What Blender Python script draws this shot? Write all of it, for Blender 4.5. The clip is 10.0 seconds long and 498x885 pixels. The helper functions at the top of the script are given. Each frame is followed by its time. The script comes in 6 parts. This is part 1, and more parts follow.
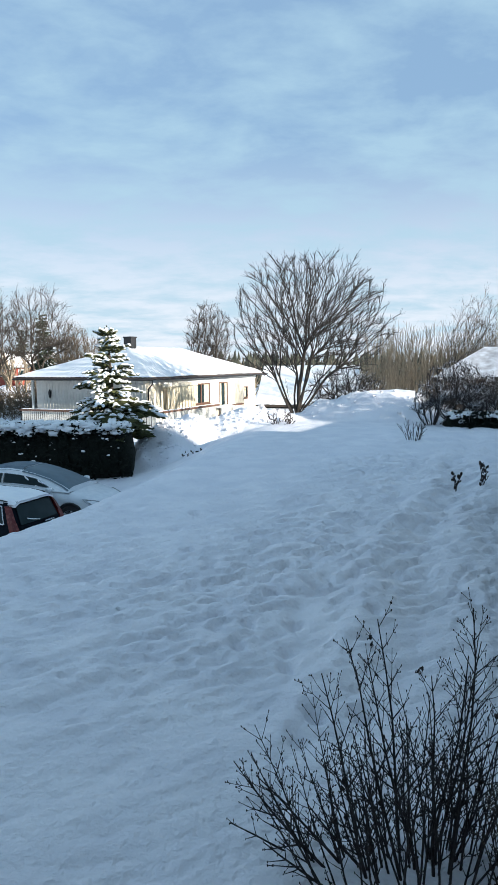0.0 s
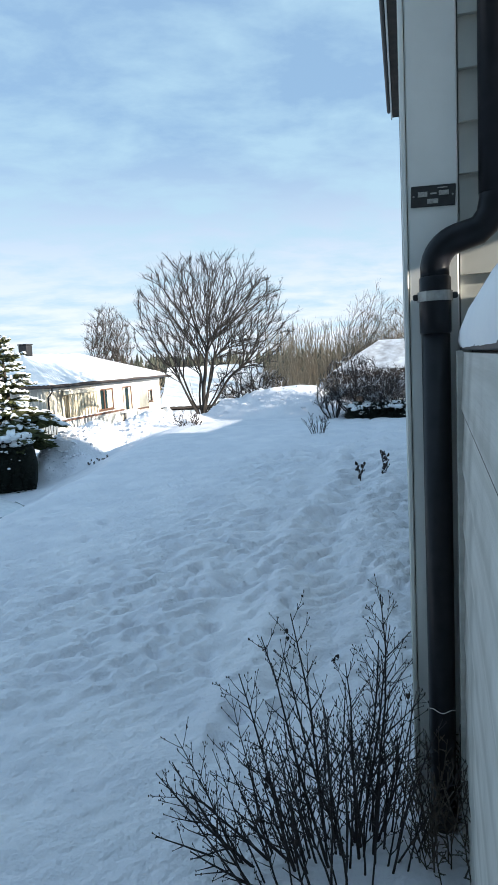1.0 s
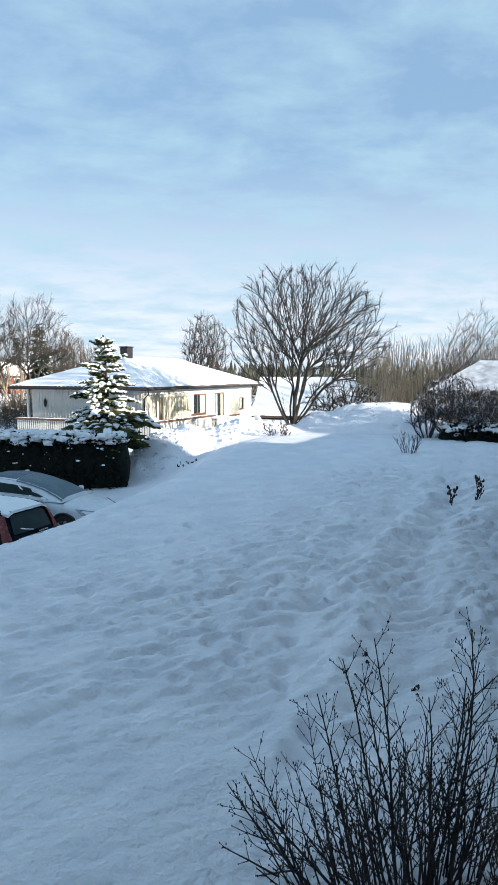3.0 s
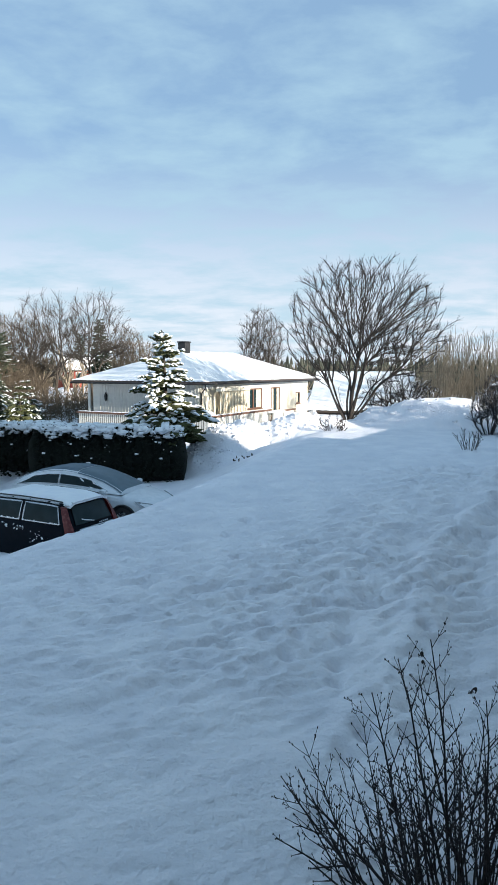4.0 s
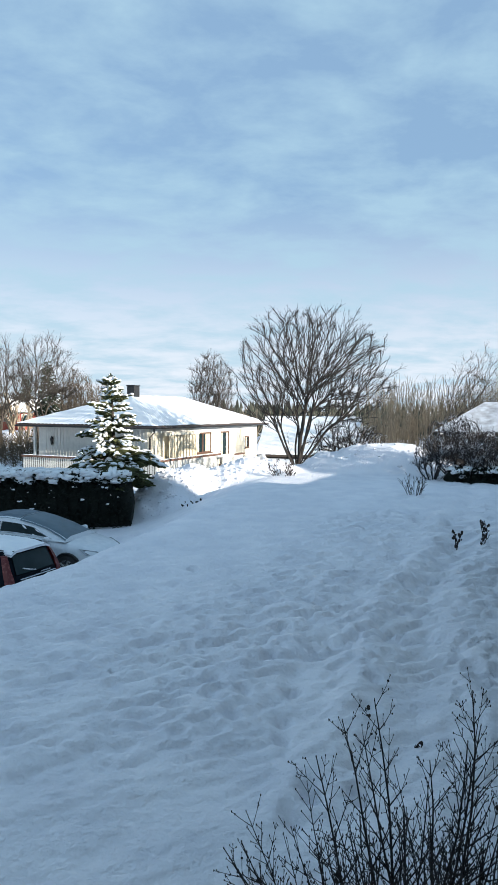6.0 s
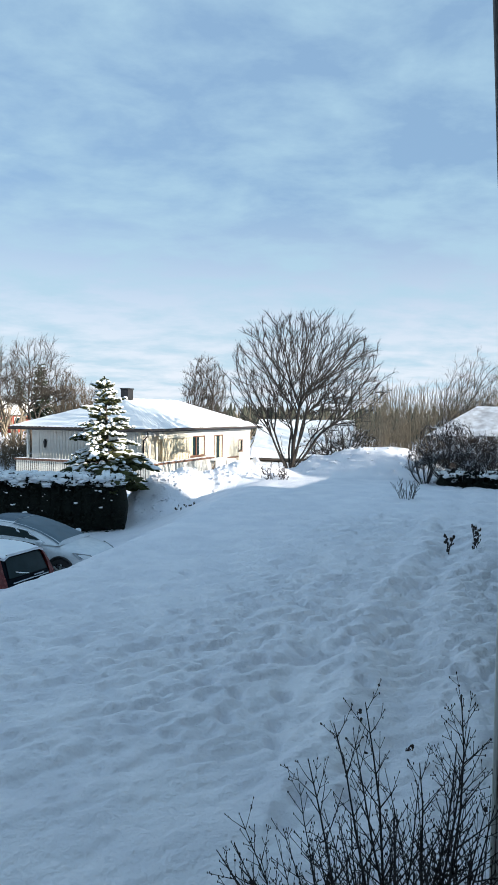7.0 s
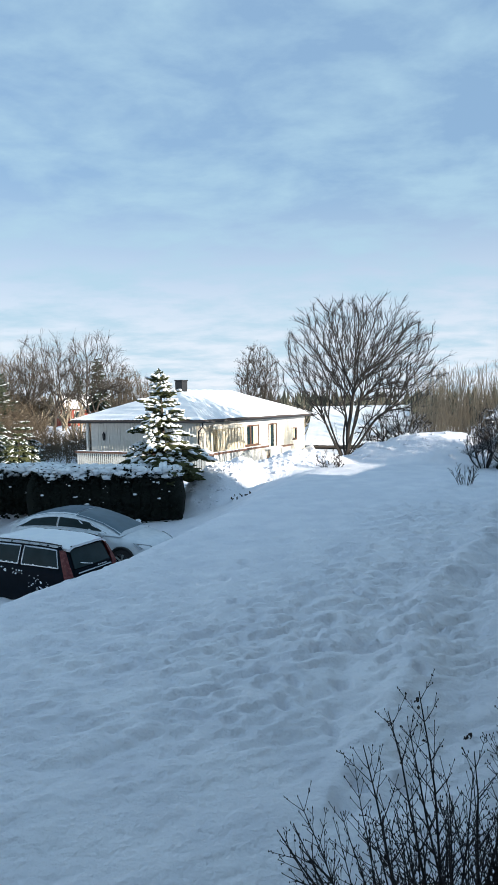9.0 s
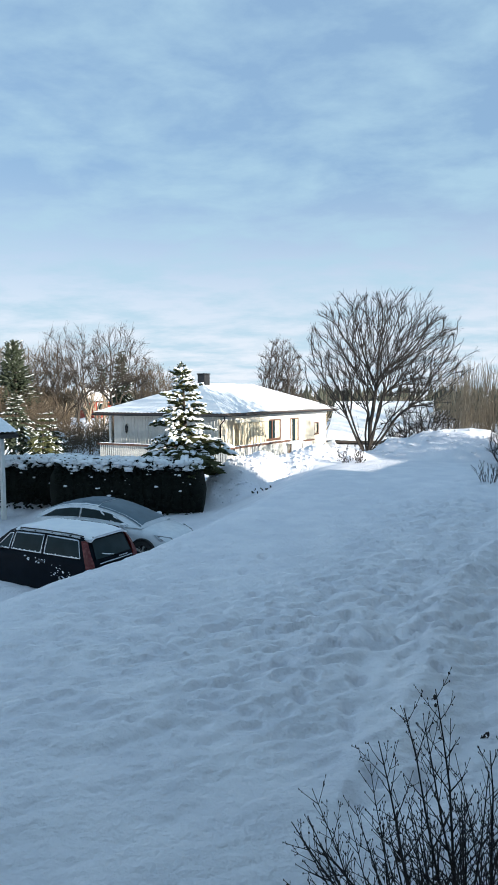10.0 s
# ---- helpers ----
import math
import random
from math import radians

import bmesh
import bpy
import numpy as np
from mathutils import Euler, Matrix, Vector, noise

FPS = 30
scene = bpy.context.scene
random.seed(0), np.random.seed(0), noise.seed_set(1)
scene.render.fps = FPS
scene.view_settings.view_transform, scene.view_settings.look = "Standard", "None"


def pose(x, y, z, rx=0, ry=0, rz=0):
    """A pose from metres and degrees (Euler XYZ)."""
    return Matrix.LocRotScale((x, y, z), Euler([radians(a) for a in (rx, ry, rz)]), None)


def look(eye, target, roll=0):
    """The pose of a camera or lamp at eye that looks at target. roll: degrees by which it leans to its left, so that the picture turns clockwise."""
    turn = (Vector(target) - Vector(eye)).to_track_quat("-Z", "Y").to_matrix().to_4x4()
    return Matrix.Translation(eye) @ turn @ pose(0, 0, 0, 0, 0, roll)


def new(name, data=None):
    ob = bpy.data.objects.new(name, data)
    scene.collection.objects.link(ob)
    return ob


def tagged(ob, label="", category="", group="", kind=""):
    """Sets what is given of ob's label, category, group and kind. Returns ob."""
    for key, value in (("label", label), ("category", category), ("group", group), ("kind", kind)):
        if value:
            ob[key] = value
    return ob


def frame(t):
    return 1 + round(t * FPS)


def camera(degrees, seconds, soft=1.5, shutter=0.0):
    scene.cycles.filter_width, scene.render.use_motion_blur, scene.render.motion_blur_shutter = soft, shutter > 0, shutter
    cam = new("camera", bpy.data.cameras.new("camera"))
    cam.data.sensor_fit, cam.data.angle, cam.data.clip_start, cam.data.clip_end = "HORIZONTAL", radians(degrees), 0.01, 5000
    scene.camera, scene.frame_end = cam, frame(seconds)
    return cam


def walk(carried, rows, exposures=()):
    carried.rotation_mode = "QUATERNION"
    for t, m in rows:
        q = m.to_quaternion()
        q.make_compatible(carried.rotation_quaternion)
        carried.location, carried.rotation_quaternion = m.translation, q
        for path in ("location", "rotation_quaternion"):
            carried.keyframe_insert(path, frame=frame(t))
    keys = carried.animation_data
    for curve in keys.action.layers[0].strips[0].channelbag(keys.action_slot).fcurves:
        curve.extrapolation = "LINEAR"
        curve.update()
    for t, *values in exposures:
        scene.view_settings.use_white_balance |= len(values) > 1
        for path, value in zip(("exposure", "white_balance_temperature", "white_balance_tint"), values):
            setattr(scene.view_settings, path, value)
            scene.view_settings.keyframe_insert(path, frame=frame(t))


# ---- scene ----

# ---- camera and walk ----
cam = camera(42.91, 10.0, soft=0.9)
walk(cam, [
    (0.0, pose(0.007, -0.009, 2.448, 82.928, 0.554, -5.056)),
    (0.5, pose(0.038, -0.009, 2.465, 84.179, 2.226, -10.633)),
    (1.0, pose(0.044, 0.014, 2.451, 82.693, 3.151, -13.686)),
    (1.5, pose(-0.008, 0.068, 2.434, 79.707, 0.746, -10.233)),
    (2.0, pose(-0.010, 0.109, 2.428, 80.069, -0.470, -8.522)),
    (2.2, pose(-0.003, 0.102, 2.429, 80.271, -0.279, -7.903)),
    (3.3, pose(0.004, -0.025, 2.502, 84.530, 0.378, -4.291)),
    (3.5, pose(-0.006, -0.059, 2.520, 84.382, 0.793, -3.288)),
    (4.0, pose(-0.007, -0.006, 2.496, 83.358, -0.017, -0.360)),
    (4.5, pose(-0.000, 0.002, 2.497, 83.719, 0.329, -0.036)),
    (5.0, pose(0.010, -0.000, 2.541, 85.235, -0.042, -1.183)),
    (5.5, pose(0.022, -0.009, 2.565, 87.122, -0.825, -3.802)),
    (6.0, pose(0.029, 0.005, 2.565, 87.275, -0.500, -4.864)),
    (6.2, pose(0.026, -0.001, 2.567, 87.326, -0.395, -5.064)),
    (7.3, pose(0.021, -0.060, 2.600, 87.733, -0.670, -5.546)),
    (7.5, pose(0.032, -0.053, 2.592, 87.900, -0.384, -5.602)),
    (8.0, pose(0.023, -0.072, 2.614, 88.263, -0.828, -5.436)),
    (8.5, pose(0.038, -0.114, 2.635, 87.325, 0.561, -2.540)),
    (9.0, pose(0.038, -0.164, 2.659, 86.453, 1.032, -0.592)),
    (9.5, pose(0.055, -0.138, 2.644, 86.493, 1.196, 0.865)),
    (10.0, pose(0.045, -0.189, 2.670, 85.927, 0.354, 1.402)),
], exposures=[(0.0, 0.90), (0.5, 0.98), (1.0, 1.06), (2.2, 1.06), (3.4, 0.93), (5.0, 0.88), (10.0, 0.88)])

# ---- sky, sun, exposure ----
SUN_AZ, SUN_EL = 127.0, 15.0          # degrees clockwise from +y, degrees up
world = bpy.data.worlds.new("sky")
scene.world = world
world.use_nodes = True
wn, wl = world.node_tree.nodes, world.node_tree.links
for n in list(wn):
    wn.remove(n)
w_out, w_bg, w_sky = wn.new("ShaderNodeOutputWorld"), wn.new("ShaderNodeBackground"), wn.new("ShaderNodeTexSky")
w_sky.sky_type, w_sky.sun_disc = "NISHITA", False
w_sky.sun_elevation, w_sky.sun_rotation = radians(SUN_EL), radians(SUN_AZ)
w_sky.air_density, w_sky.dust_density, w_sky.ozone_density = 1.0, 0.0, 1.0
w_bg.inputs["Strength"].default_value = 0.091
# thin streaks of high cloud
w_co, w_sep, w_z, w_dx, w_dy, w_comb = (wn.new(k) for k in ("ShaderNodeTexCoord", "ShaderNodeSeparateXYZ", "ShaderNodeMath", "ShaderNodeMath", "ShaderNodeMath", "ShaderNodeCombineXYZ"))
w_z.operation, w_dx.operation, w_dy.operation = "ADD", "DIVIDE", "DIVIDE"
w_z.inputs[1].default_value = 0.16
wl.new(w_co.outputs["Generated"], w_sep.inputs[0])
wl.new(w_sep.outputs["Z"], w_z.inputs[0])
wl.new(w_sep.outputs["X"], w_dx.inputs[0]), wl.new(w_z.outputs[0], w_dx.inputs[1])
wl.new(w_sep.outputs["Y"], w_dy.inputs[0]), wl.new(w_z.outputs[0], w_dy.inputs[1])
wl.new(w_dx.outputs[0], w_comb.inputs["X"]), wl.new(w_dy.outputs[0], w_comb.inputs["Y"])
w_map = wn.new("ShaderNodeMapping")
w_map.inputs["Rotation"].default_value = (0, 0, radians(18))
w_map.inputs["Scale"].default_value = (0.9, 1.2, 1)
w_n1 = wn.new("ShaderNodeTexNoise")
w_n1.inputs["Scale"].default_value, w_n1.inputs["Detail"].default_value = 2.8, 9
w_n1.inputs["Roughness"].default_value, w_n1.inputs["Distortion"].default_value = 0.60, 0.15
w_ramp = wn.new("ShaderNodeMapRange")
w_ramp.inputs["From Min"].default_value, w_ramp.inputs["From Max"].default_value = 0.40, 0.64
w_ramp.inputs["To Min"].default_value, w_ramp.inputs["To Max"].default_value = 0.02, 0.72
w_mix = wn.new("ShaderNodeMix")
w_mix.data_type = "RGBA"
w_mix.inputs["B"].default_value = (2.75, 4.10, 5.00, 1)
w_hz = wn.new("ShaderNodeMapRange")
w_hz.interpolation_type = "SMOOTHSTEP"
w_hz.inputs["From Min"].default_value, w_hz.inputs["From Max"].default_value = -0.02, 0.35
w_hz.inputs["To Min"].default_value, w_hz.inputs["To Max"].default_value = 0.96, 0.12
w_haze = wn.new("ShaderNodeMix")
w_haze.data_type = "RGBA"
w_haze.inputs["B"].default_value = (5.30, 5.65, 6.20, 1)
wl.new(w_sep.outputs["Z"], w_hz.inputs["Value"]), wl.new(w_hz.outputs[0], w_haze.inputs["Factor"])
wl.new(w_comb.outputs[0], w_map.inputs[0]), wl.new(w_map.outputs[0], w_n1.inputs["Vector"])
wl.new(w_n1.outputs["Fac"], w_ramp.inputs["Value"]), wl.new(w_ramp.outputs[0], w_mix.inputs["Factor"])
w_blue = wn.new("ShaderNodeMix")
w_blue.data_type = "RGBA"
w_blue.inputs["Factor"].default_value, w_blue.inputs["B"].default_value = 0.75, (1.14, 2.44, 4.10, 1)
wl.new(w_sky.outputs[0], w_blue.inputs["A"]), wl.new(w_blue.outputs["Result"], w_haze.inputs["A"])
wl.new(w_haze.outputs["Result"], w_mix.inputs["A"]), wl.new(w_mix.outputs["Result"], w_bg.inputs[0])
wl.new(w_bg.outputs[0], w_out.inputs[0])

sun = new("sun", bpy.data.lights.new("sun", "SUN"))
sun.data.energy, sun.data.angle, sun.data.color = 5.0, radians(0.55), (1.0, 0.93, 0.82)
SUN_WAY = Vector((math.sin(radians(SUN_AZ)) * math.cos(radians(SUN_EL)), math.cos(radians(SUN_AZ)) * math.cos(radians(SUN_EL)), math.sin(radians(SUN_EL))))
sun.matrix_world = look(SUN_WAY * 60, (0, 0, 0))


# ---- materials ----
def mat(name, color, rough=0.7, color2=None, scale=6.0, bump=0.0, bump_scale=40.0, metal=0.0, object_random=0.0, spec=0.5, stretch=(1, 1, 1), mid=(0.35, 0.65), coat=0.0, big=None):
    """Principled material with two scales of variation, fine relief and an optional shift per object."""
    m = bpy.data.materials.new(name)
    m.use_nodes = True
    nd, ln = m.node_tree.nodes, m.node_tree.links
    b = nd["Principled BSDF"]
    b.inputs["Roughness"].default_value, b.inputs["Metallic"].default_value = rough, metal
    b.inputs["Specular IOR Level"].default_value, b.inputs["Coat Weight"].default_value = spec, coat
    co, mp = nd.new("ShaderNodeTexCoord"), nd.new("ShaderNodeMapping")
    mp.inputs["Scale"].default_value = stretch
    ln.new(co.outputs["Object"], mp.inputs[0])
    base = (*color, 1)
    mix = nd.new("ShaderNodeMix")
    mix.data_type = "RGBA"
    mix.inputs["A"].default_value, mix.inputs["B"].default_value = base, (*(color2 or tuple(c * 0.8 for c in color)), 1)
    no, rp = nd.new("ShaderNodeTexNoise"), nd.new("ShaderNodeMapRange")
    no.inputs["Scale"].default_value, no.inputs["Detail"].default_value = scale, 6
    rp.inputs["From Min"].default_value, rp.inputs["From Max"].default_value = mid
    ln.new(mp.outputs[0], no.inputs["Vector"]), ln.new(no.outputs["Fac"], rp.inputs["Value"]), ln.new(rp.outputs[0], mix.inputs["Factor"])
    last = mix.outputs["Result"]
    if big:
        n2, r2, m2 = nd.new("ShaderNodeTexNoise"), nd.new("ShaderNodeMapRange"), nd.new("ShaderNodeMix")
        n2.inputs["Scale"].default_value, n2.inputs["Detail"].default_value = big[0], 3
        r2.inputs["From Min"].default_value, r2.inputs["From Max"].default_value = 0.45, 0.7
        r2.inputs["To Max"].default_value = big[2]
        m2.data_type = "RGBA"
        m2.inputs["B"].default_value = (*big[1], 1)
        ln.new(co.outputs["Object"], n2.inputs["Vector"]), ln.new(n2.outputs["Fac"], r2.inputs["Value"])
        ln.new(r2.outputs[0], m2.inputs["Factor"]), ln.new(last, m2.inputs["A"])
        last = m2.outputs["Result"]
    if object_random:
        oi, hs, ma = nd.new("ShaderNodeObjectInfo"), nd.new("ShaderNodeHueSaturation"), nd.new("ShaderNodeMapRange")
        ma.inputs["To Min"].default_value, ma.inputs["To Max"].default_value = 1 - object_random, 1 + object_random
        ln.new(oi.outputs["Random"], ma.inputs["Value"]), ln.new(ma.outputs[0], hs.inputs["Value"]), ln.new(last, hs.inputs["Color"])
        last = hs.outputs["Color"]
    ln.new(last, b.inputs["Base Color"])
    if bump:
        bn, bp = nd.new("ShaderNodeTexNoise"), nd.new("ShaderNodeBump")
        bn.inputs["Scale"].default_value, bn.inputs["Detail"].default_value = bump_scale, 5
        bp.inputs["Strength"].default_value, bp.inputs["Distance"].default_value = 1.0, bump
        ln.new(mp.outputs[0], bn.inputs["Vector"]), ln.new(bn.outputs["Fac"], bp.inputs["Height"]), ln.new(bp.outputs[0], b.inputs["Normal"])
    return m


SNOW = mat("snow", (0.865, 0.86, 0.895), 0.55, (0.75, 0.755, 0.81), 1.3, 0.034, 15.0, spec=0.25, big=(0.3, (0.74, 0.755, 0.81), 0.5))
SNOW_CAP = mat("snow_cap", (0.88, 0.89, 0.90), 0.6, (0.82, 0.84, 0.87), 4.0, 0.006, 30.0, spec=0.25)
# thin roof snow with the roof's shade mixed into its grey-blue colour
THIN_SHADED_SNOW = mat("thin_shaded_snow", (0.62, 0.65, 0.70), 0.6, (0.34, 0.34, 0.36), 2.2, 0.006, 30.0, spec=0.25)
FROST = mat("frost", (0.140, 0.185, 0.225), 0.6, (0.085, 0.125, 0.160), 5.0, 0.002, 90.0, spec=0.2)
CREAM = mat("cream_paint", (0.74, 0.68, 0.55), 0.6, (0.66, 0.60, 0.48), 3.0, 0.002, 30.0, object_random=0.05)
CREAM_BOARD = mat("cream_board", (0.70, 0.62, 0.46), 0.6, (0.62, 0.54, 0.40), 5.0, 0.002, 30.0, object_random=0.08)
GREY_BOARD = mat("pale_board", (0.66, 0.65, 0.60), 0.65, (0.58, 0.57, 0.53), 4.0, 0.002, 30.0, object_random=0.06)
WHITE = mat("white_paint", (0.76, 0.76, 0.73), 0.5, (0.68, 0.68, 0.65), 5.0, 0.001, 60.0, big=(1.2, (0.55, 0.55, 0.52), 0.4))
SIDING = mat("grey_siding", (0.50, 0.50, 0.46), 0.65, (0.43, 0.43, 0.39), 6.0, 0.0004, 50.0, object_random=0.05, big=(2.0, (0.30, 0.31, 0.29), 0.5))
SIDING_WORN = mat("worn_siding", (0.60, 0.59, 0.55), 0.7, (0.47, 0.46, 0.42), 9.0, 0.003, 60.0, object_random=0.05, big=(4.0, (0.24, 0.24, 0.21), 0.55), stretch=(1, 0.12, 3))
BROWN = mat("brown_wood", (0.14, 0.07, 0.045), 0.6, (0.09, 0.045, 0.03), 9.0, 0.002, 60.0, stretch=(1, 1, 0.2))
TILE = mat("roof_tile", (0.10, 0.07, 0.06), 0.8, (0.06, 0.045, 0.04), 5.0, 0.004, 40.0)
DARK = mat("dark_paint", (0.016, 0.016, 0.018), 0.55, (0.012, 0.012, 0.014), 8.0, 0.001, 60.0)
DARK_WOOD = mat("dark_wood", (0.06, 0.045, 0.035), 0.75, (0.035, 0.028, 0.022), 7.0, 0.003, 40.0)
PIPE = mat("black_pipe", (0.010, 0.011, 0.014), 0.28, (0.015, 0.015, 0.019), 20.0, 0.0006, 90.0, spec=0.18, big=(9.0, (0.05, 0.05, 0.05), 0.15))
STEEL = mat("steel", (0.36, 0.36, 0.34), 0.5, (0.22, 0.22, 0.21), 30.0, 0.0005, 90.0, metal=0.4)
RED_WALL = mat("falu_red", (0.30, 0.055, 0.03), 0.8, (0.22, 0.04, 0.025), 4.0, 0.003, 30.0)
BARK = mat("bark", (0.075, 0.06, 0.048), 0.9, (0.04, 0.033, 0.028), 12.0, 0.006, 50.0)
MAPLE = mat("maple_bark", (0.030, 0.024, 0.020), 0.9, (0.017, 0.014, 0.012), 9.0, 0.006, 50.0)
BARK_WARM = mat("warm_bark", (0.12, 0.097, 0.076), 0.9, (0.075, 0.06, 0.05), 5.0, 0.006, 30.0)
BIRCH = mat("birch_bark", (0.36, 0.31, 0.27), 0.8, (0.10, 0.08, 0.07), 2.5, 0.004, 30.0, mid=(0.5, 0.62))
TWIG = mat("twig", (0.016, 0.012, 0.013), 0.75, (0.030, 0.022, 0.021), 20.0, 0.001, 90.0)
BUD = mat("bud", (0.022, 0.016, 0.016), 0.8, (0.04, 0.026, 0.02), 30.0)
DRY = mat("dry_stalk", (0.085, 0.065, 0.05), 0.9, (0.05, 0.04, 0.032), 20.0, object_random=0.2)
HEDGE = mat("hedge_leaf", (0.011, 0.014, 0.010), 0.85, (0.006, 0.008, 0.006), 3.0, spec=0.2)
NEEDLE = mat("fir_needle", (0.085, 0.090, 0.036), 0.8, (0.040, 0.048, 0.022), 4.0, spec=0.2)
PINE = mat("pine_needle", (0.045, 0.060, 0.032), 0.8, (0.028, 0.040, 0.022), 1.0)
FOREST = mat("forest", (0.055, 0.058, 0.042), 0.9, (0.035, 0.040, 0.03), 0.15)
BROWN_BRUSH = mat("brush", (0.37, 0.295, 0.205), 0.9, (0.18, 0.145, 0.105), 0.6)
CAR_DARK = mat("dark_car_paint", (0.002, 0.0045, 0.008), 0.42, (0.004, 0.007, 0.012), 5.0, 0.0004, 60.0, spec=0.06)
CAR_SILVER = mat("frosted_silver_paint", (0.60, 0.64, 0.68), 0.42, (0.70, 0.73, 0.76), 6.0, 0.001, 80.0, coat=0.2)
TYRE = mat("tyre", (0.018, 0.018, 0.019), 0.85, (0.03, 0.03, 0.03), 20.0, 0.002, 60.0)
RED_LENS = mat("red_lens", (0.10, 0.008, 0.007), 0.35, (0.24, 0.07, 0.06), 14.0, spec=0.4, mid=(0.5, 0.75))
CHROME = mat("chrome", (0.62, 0.64, 0.66), 0.25, (0.5, 0.52, 0.54), 20.0, metal=0.85)
LENS = mat("clear_lens", (0.30, 0.33, 0.36), 0.15, (0.10, 0.11, 0.12), 10.0, spec=0.8)
GLASS = mat("dark_glass", (0.008, 0.020, 0.022), 0.22, (0.014, 0.028, 0.032), 3.0, spec=0.14)
FROST_GLASS = mat("frosted_glass", (0.075, 0.120, 0.150), 0.5, (0.095, 0.145, 0.180), 4.0, 0.0006, 60.0, spec=0.5)
SIGN_BLACK = mat("sign_black", (0.016, 0.016, 0.018), 0.45, (0.03, 0.03, 0.03), 40.0)
SIGN_GREY = mat("sign_grey", (0.42, 0.41, 0.38), 0.6, (0.25, 0.25, 0.23), 120.0)
CURTAIN = mat("curtain", (0.62, 0.55, 0.42), 0.9, (0.45, 0.38, 0.28), 4.0)


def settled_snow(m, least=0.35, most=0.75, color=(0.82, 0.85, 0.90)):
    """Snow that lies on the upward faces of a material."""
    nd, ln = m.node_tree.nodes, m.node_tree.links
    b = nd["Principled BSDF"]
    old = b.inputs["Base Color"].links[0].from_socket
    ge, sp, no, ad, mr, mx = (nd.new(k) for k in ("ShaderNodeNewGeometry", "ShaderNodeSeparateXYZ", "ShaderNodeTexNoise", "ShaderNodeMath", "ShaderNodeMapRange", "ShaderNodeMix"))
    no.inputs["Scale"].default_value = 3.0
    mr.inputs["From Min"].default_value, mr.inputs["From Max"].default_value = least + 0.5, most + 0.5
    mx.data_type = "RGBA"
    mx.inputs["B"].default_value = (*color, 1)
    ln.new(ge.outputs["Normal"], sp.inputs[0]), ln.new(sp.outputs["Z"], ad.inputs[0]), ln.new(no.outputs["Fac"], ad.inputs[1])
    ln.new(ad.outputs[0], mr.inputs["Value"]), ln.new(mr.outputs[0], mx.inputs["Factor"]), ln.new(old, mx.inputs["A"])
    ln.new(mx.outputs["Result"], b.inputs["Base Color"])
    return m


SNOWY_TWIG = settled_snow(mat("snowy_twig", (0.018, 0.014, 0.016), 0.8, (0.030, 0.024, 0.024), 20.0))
SNOWY_BARK = settled_snow(mat("snowy_bark", (0.034, 0.027, 0.023), 0.9, (0.020, 0.016, 0.014), 9.0, 0.006, 50.0), 0.45, 0.85)
BROWN_TWIG = mat("brown_twig", (0.135, 0.100, 0.062), 0.9, (0.070, 0.052, 0.036), 0.8)


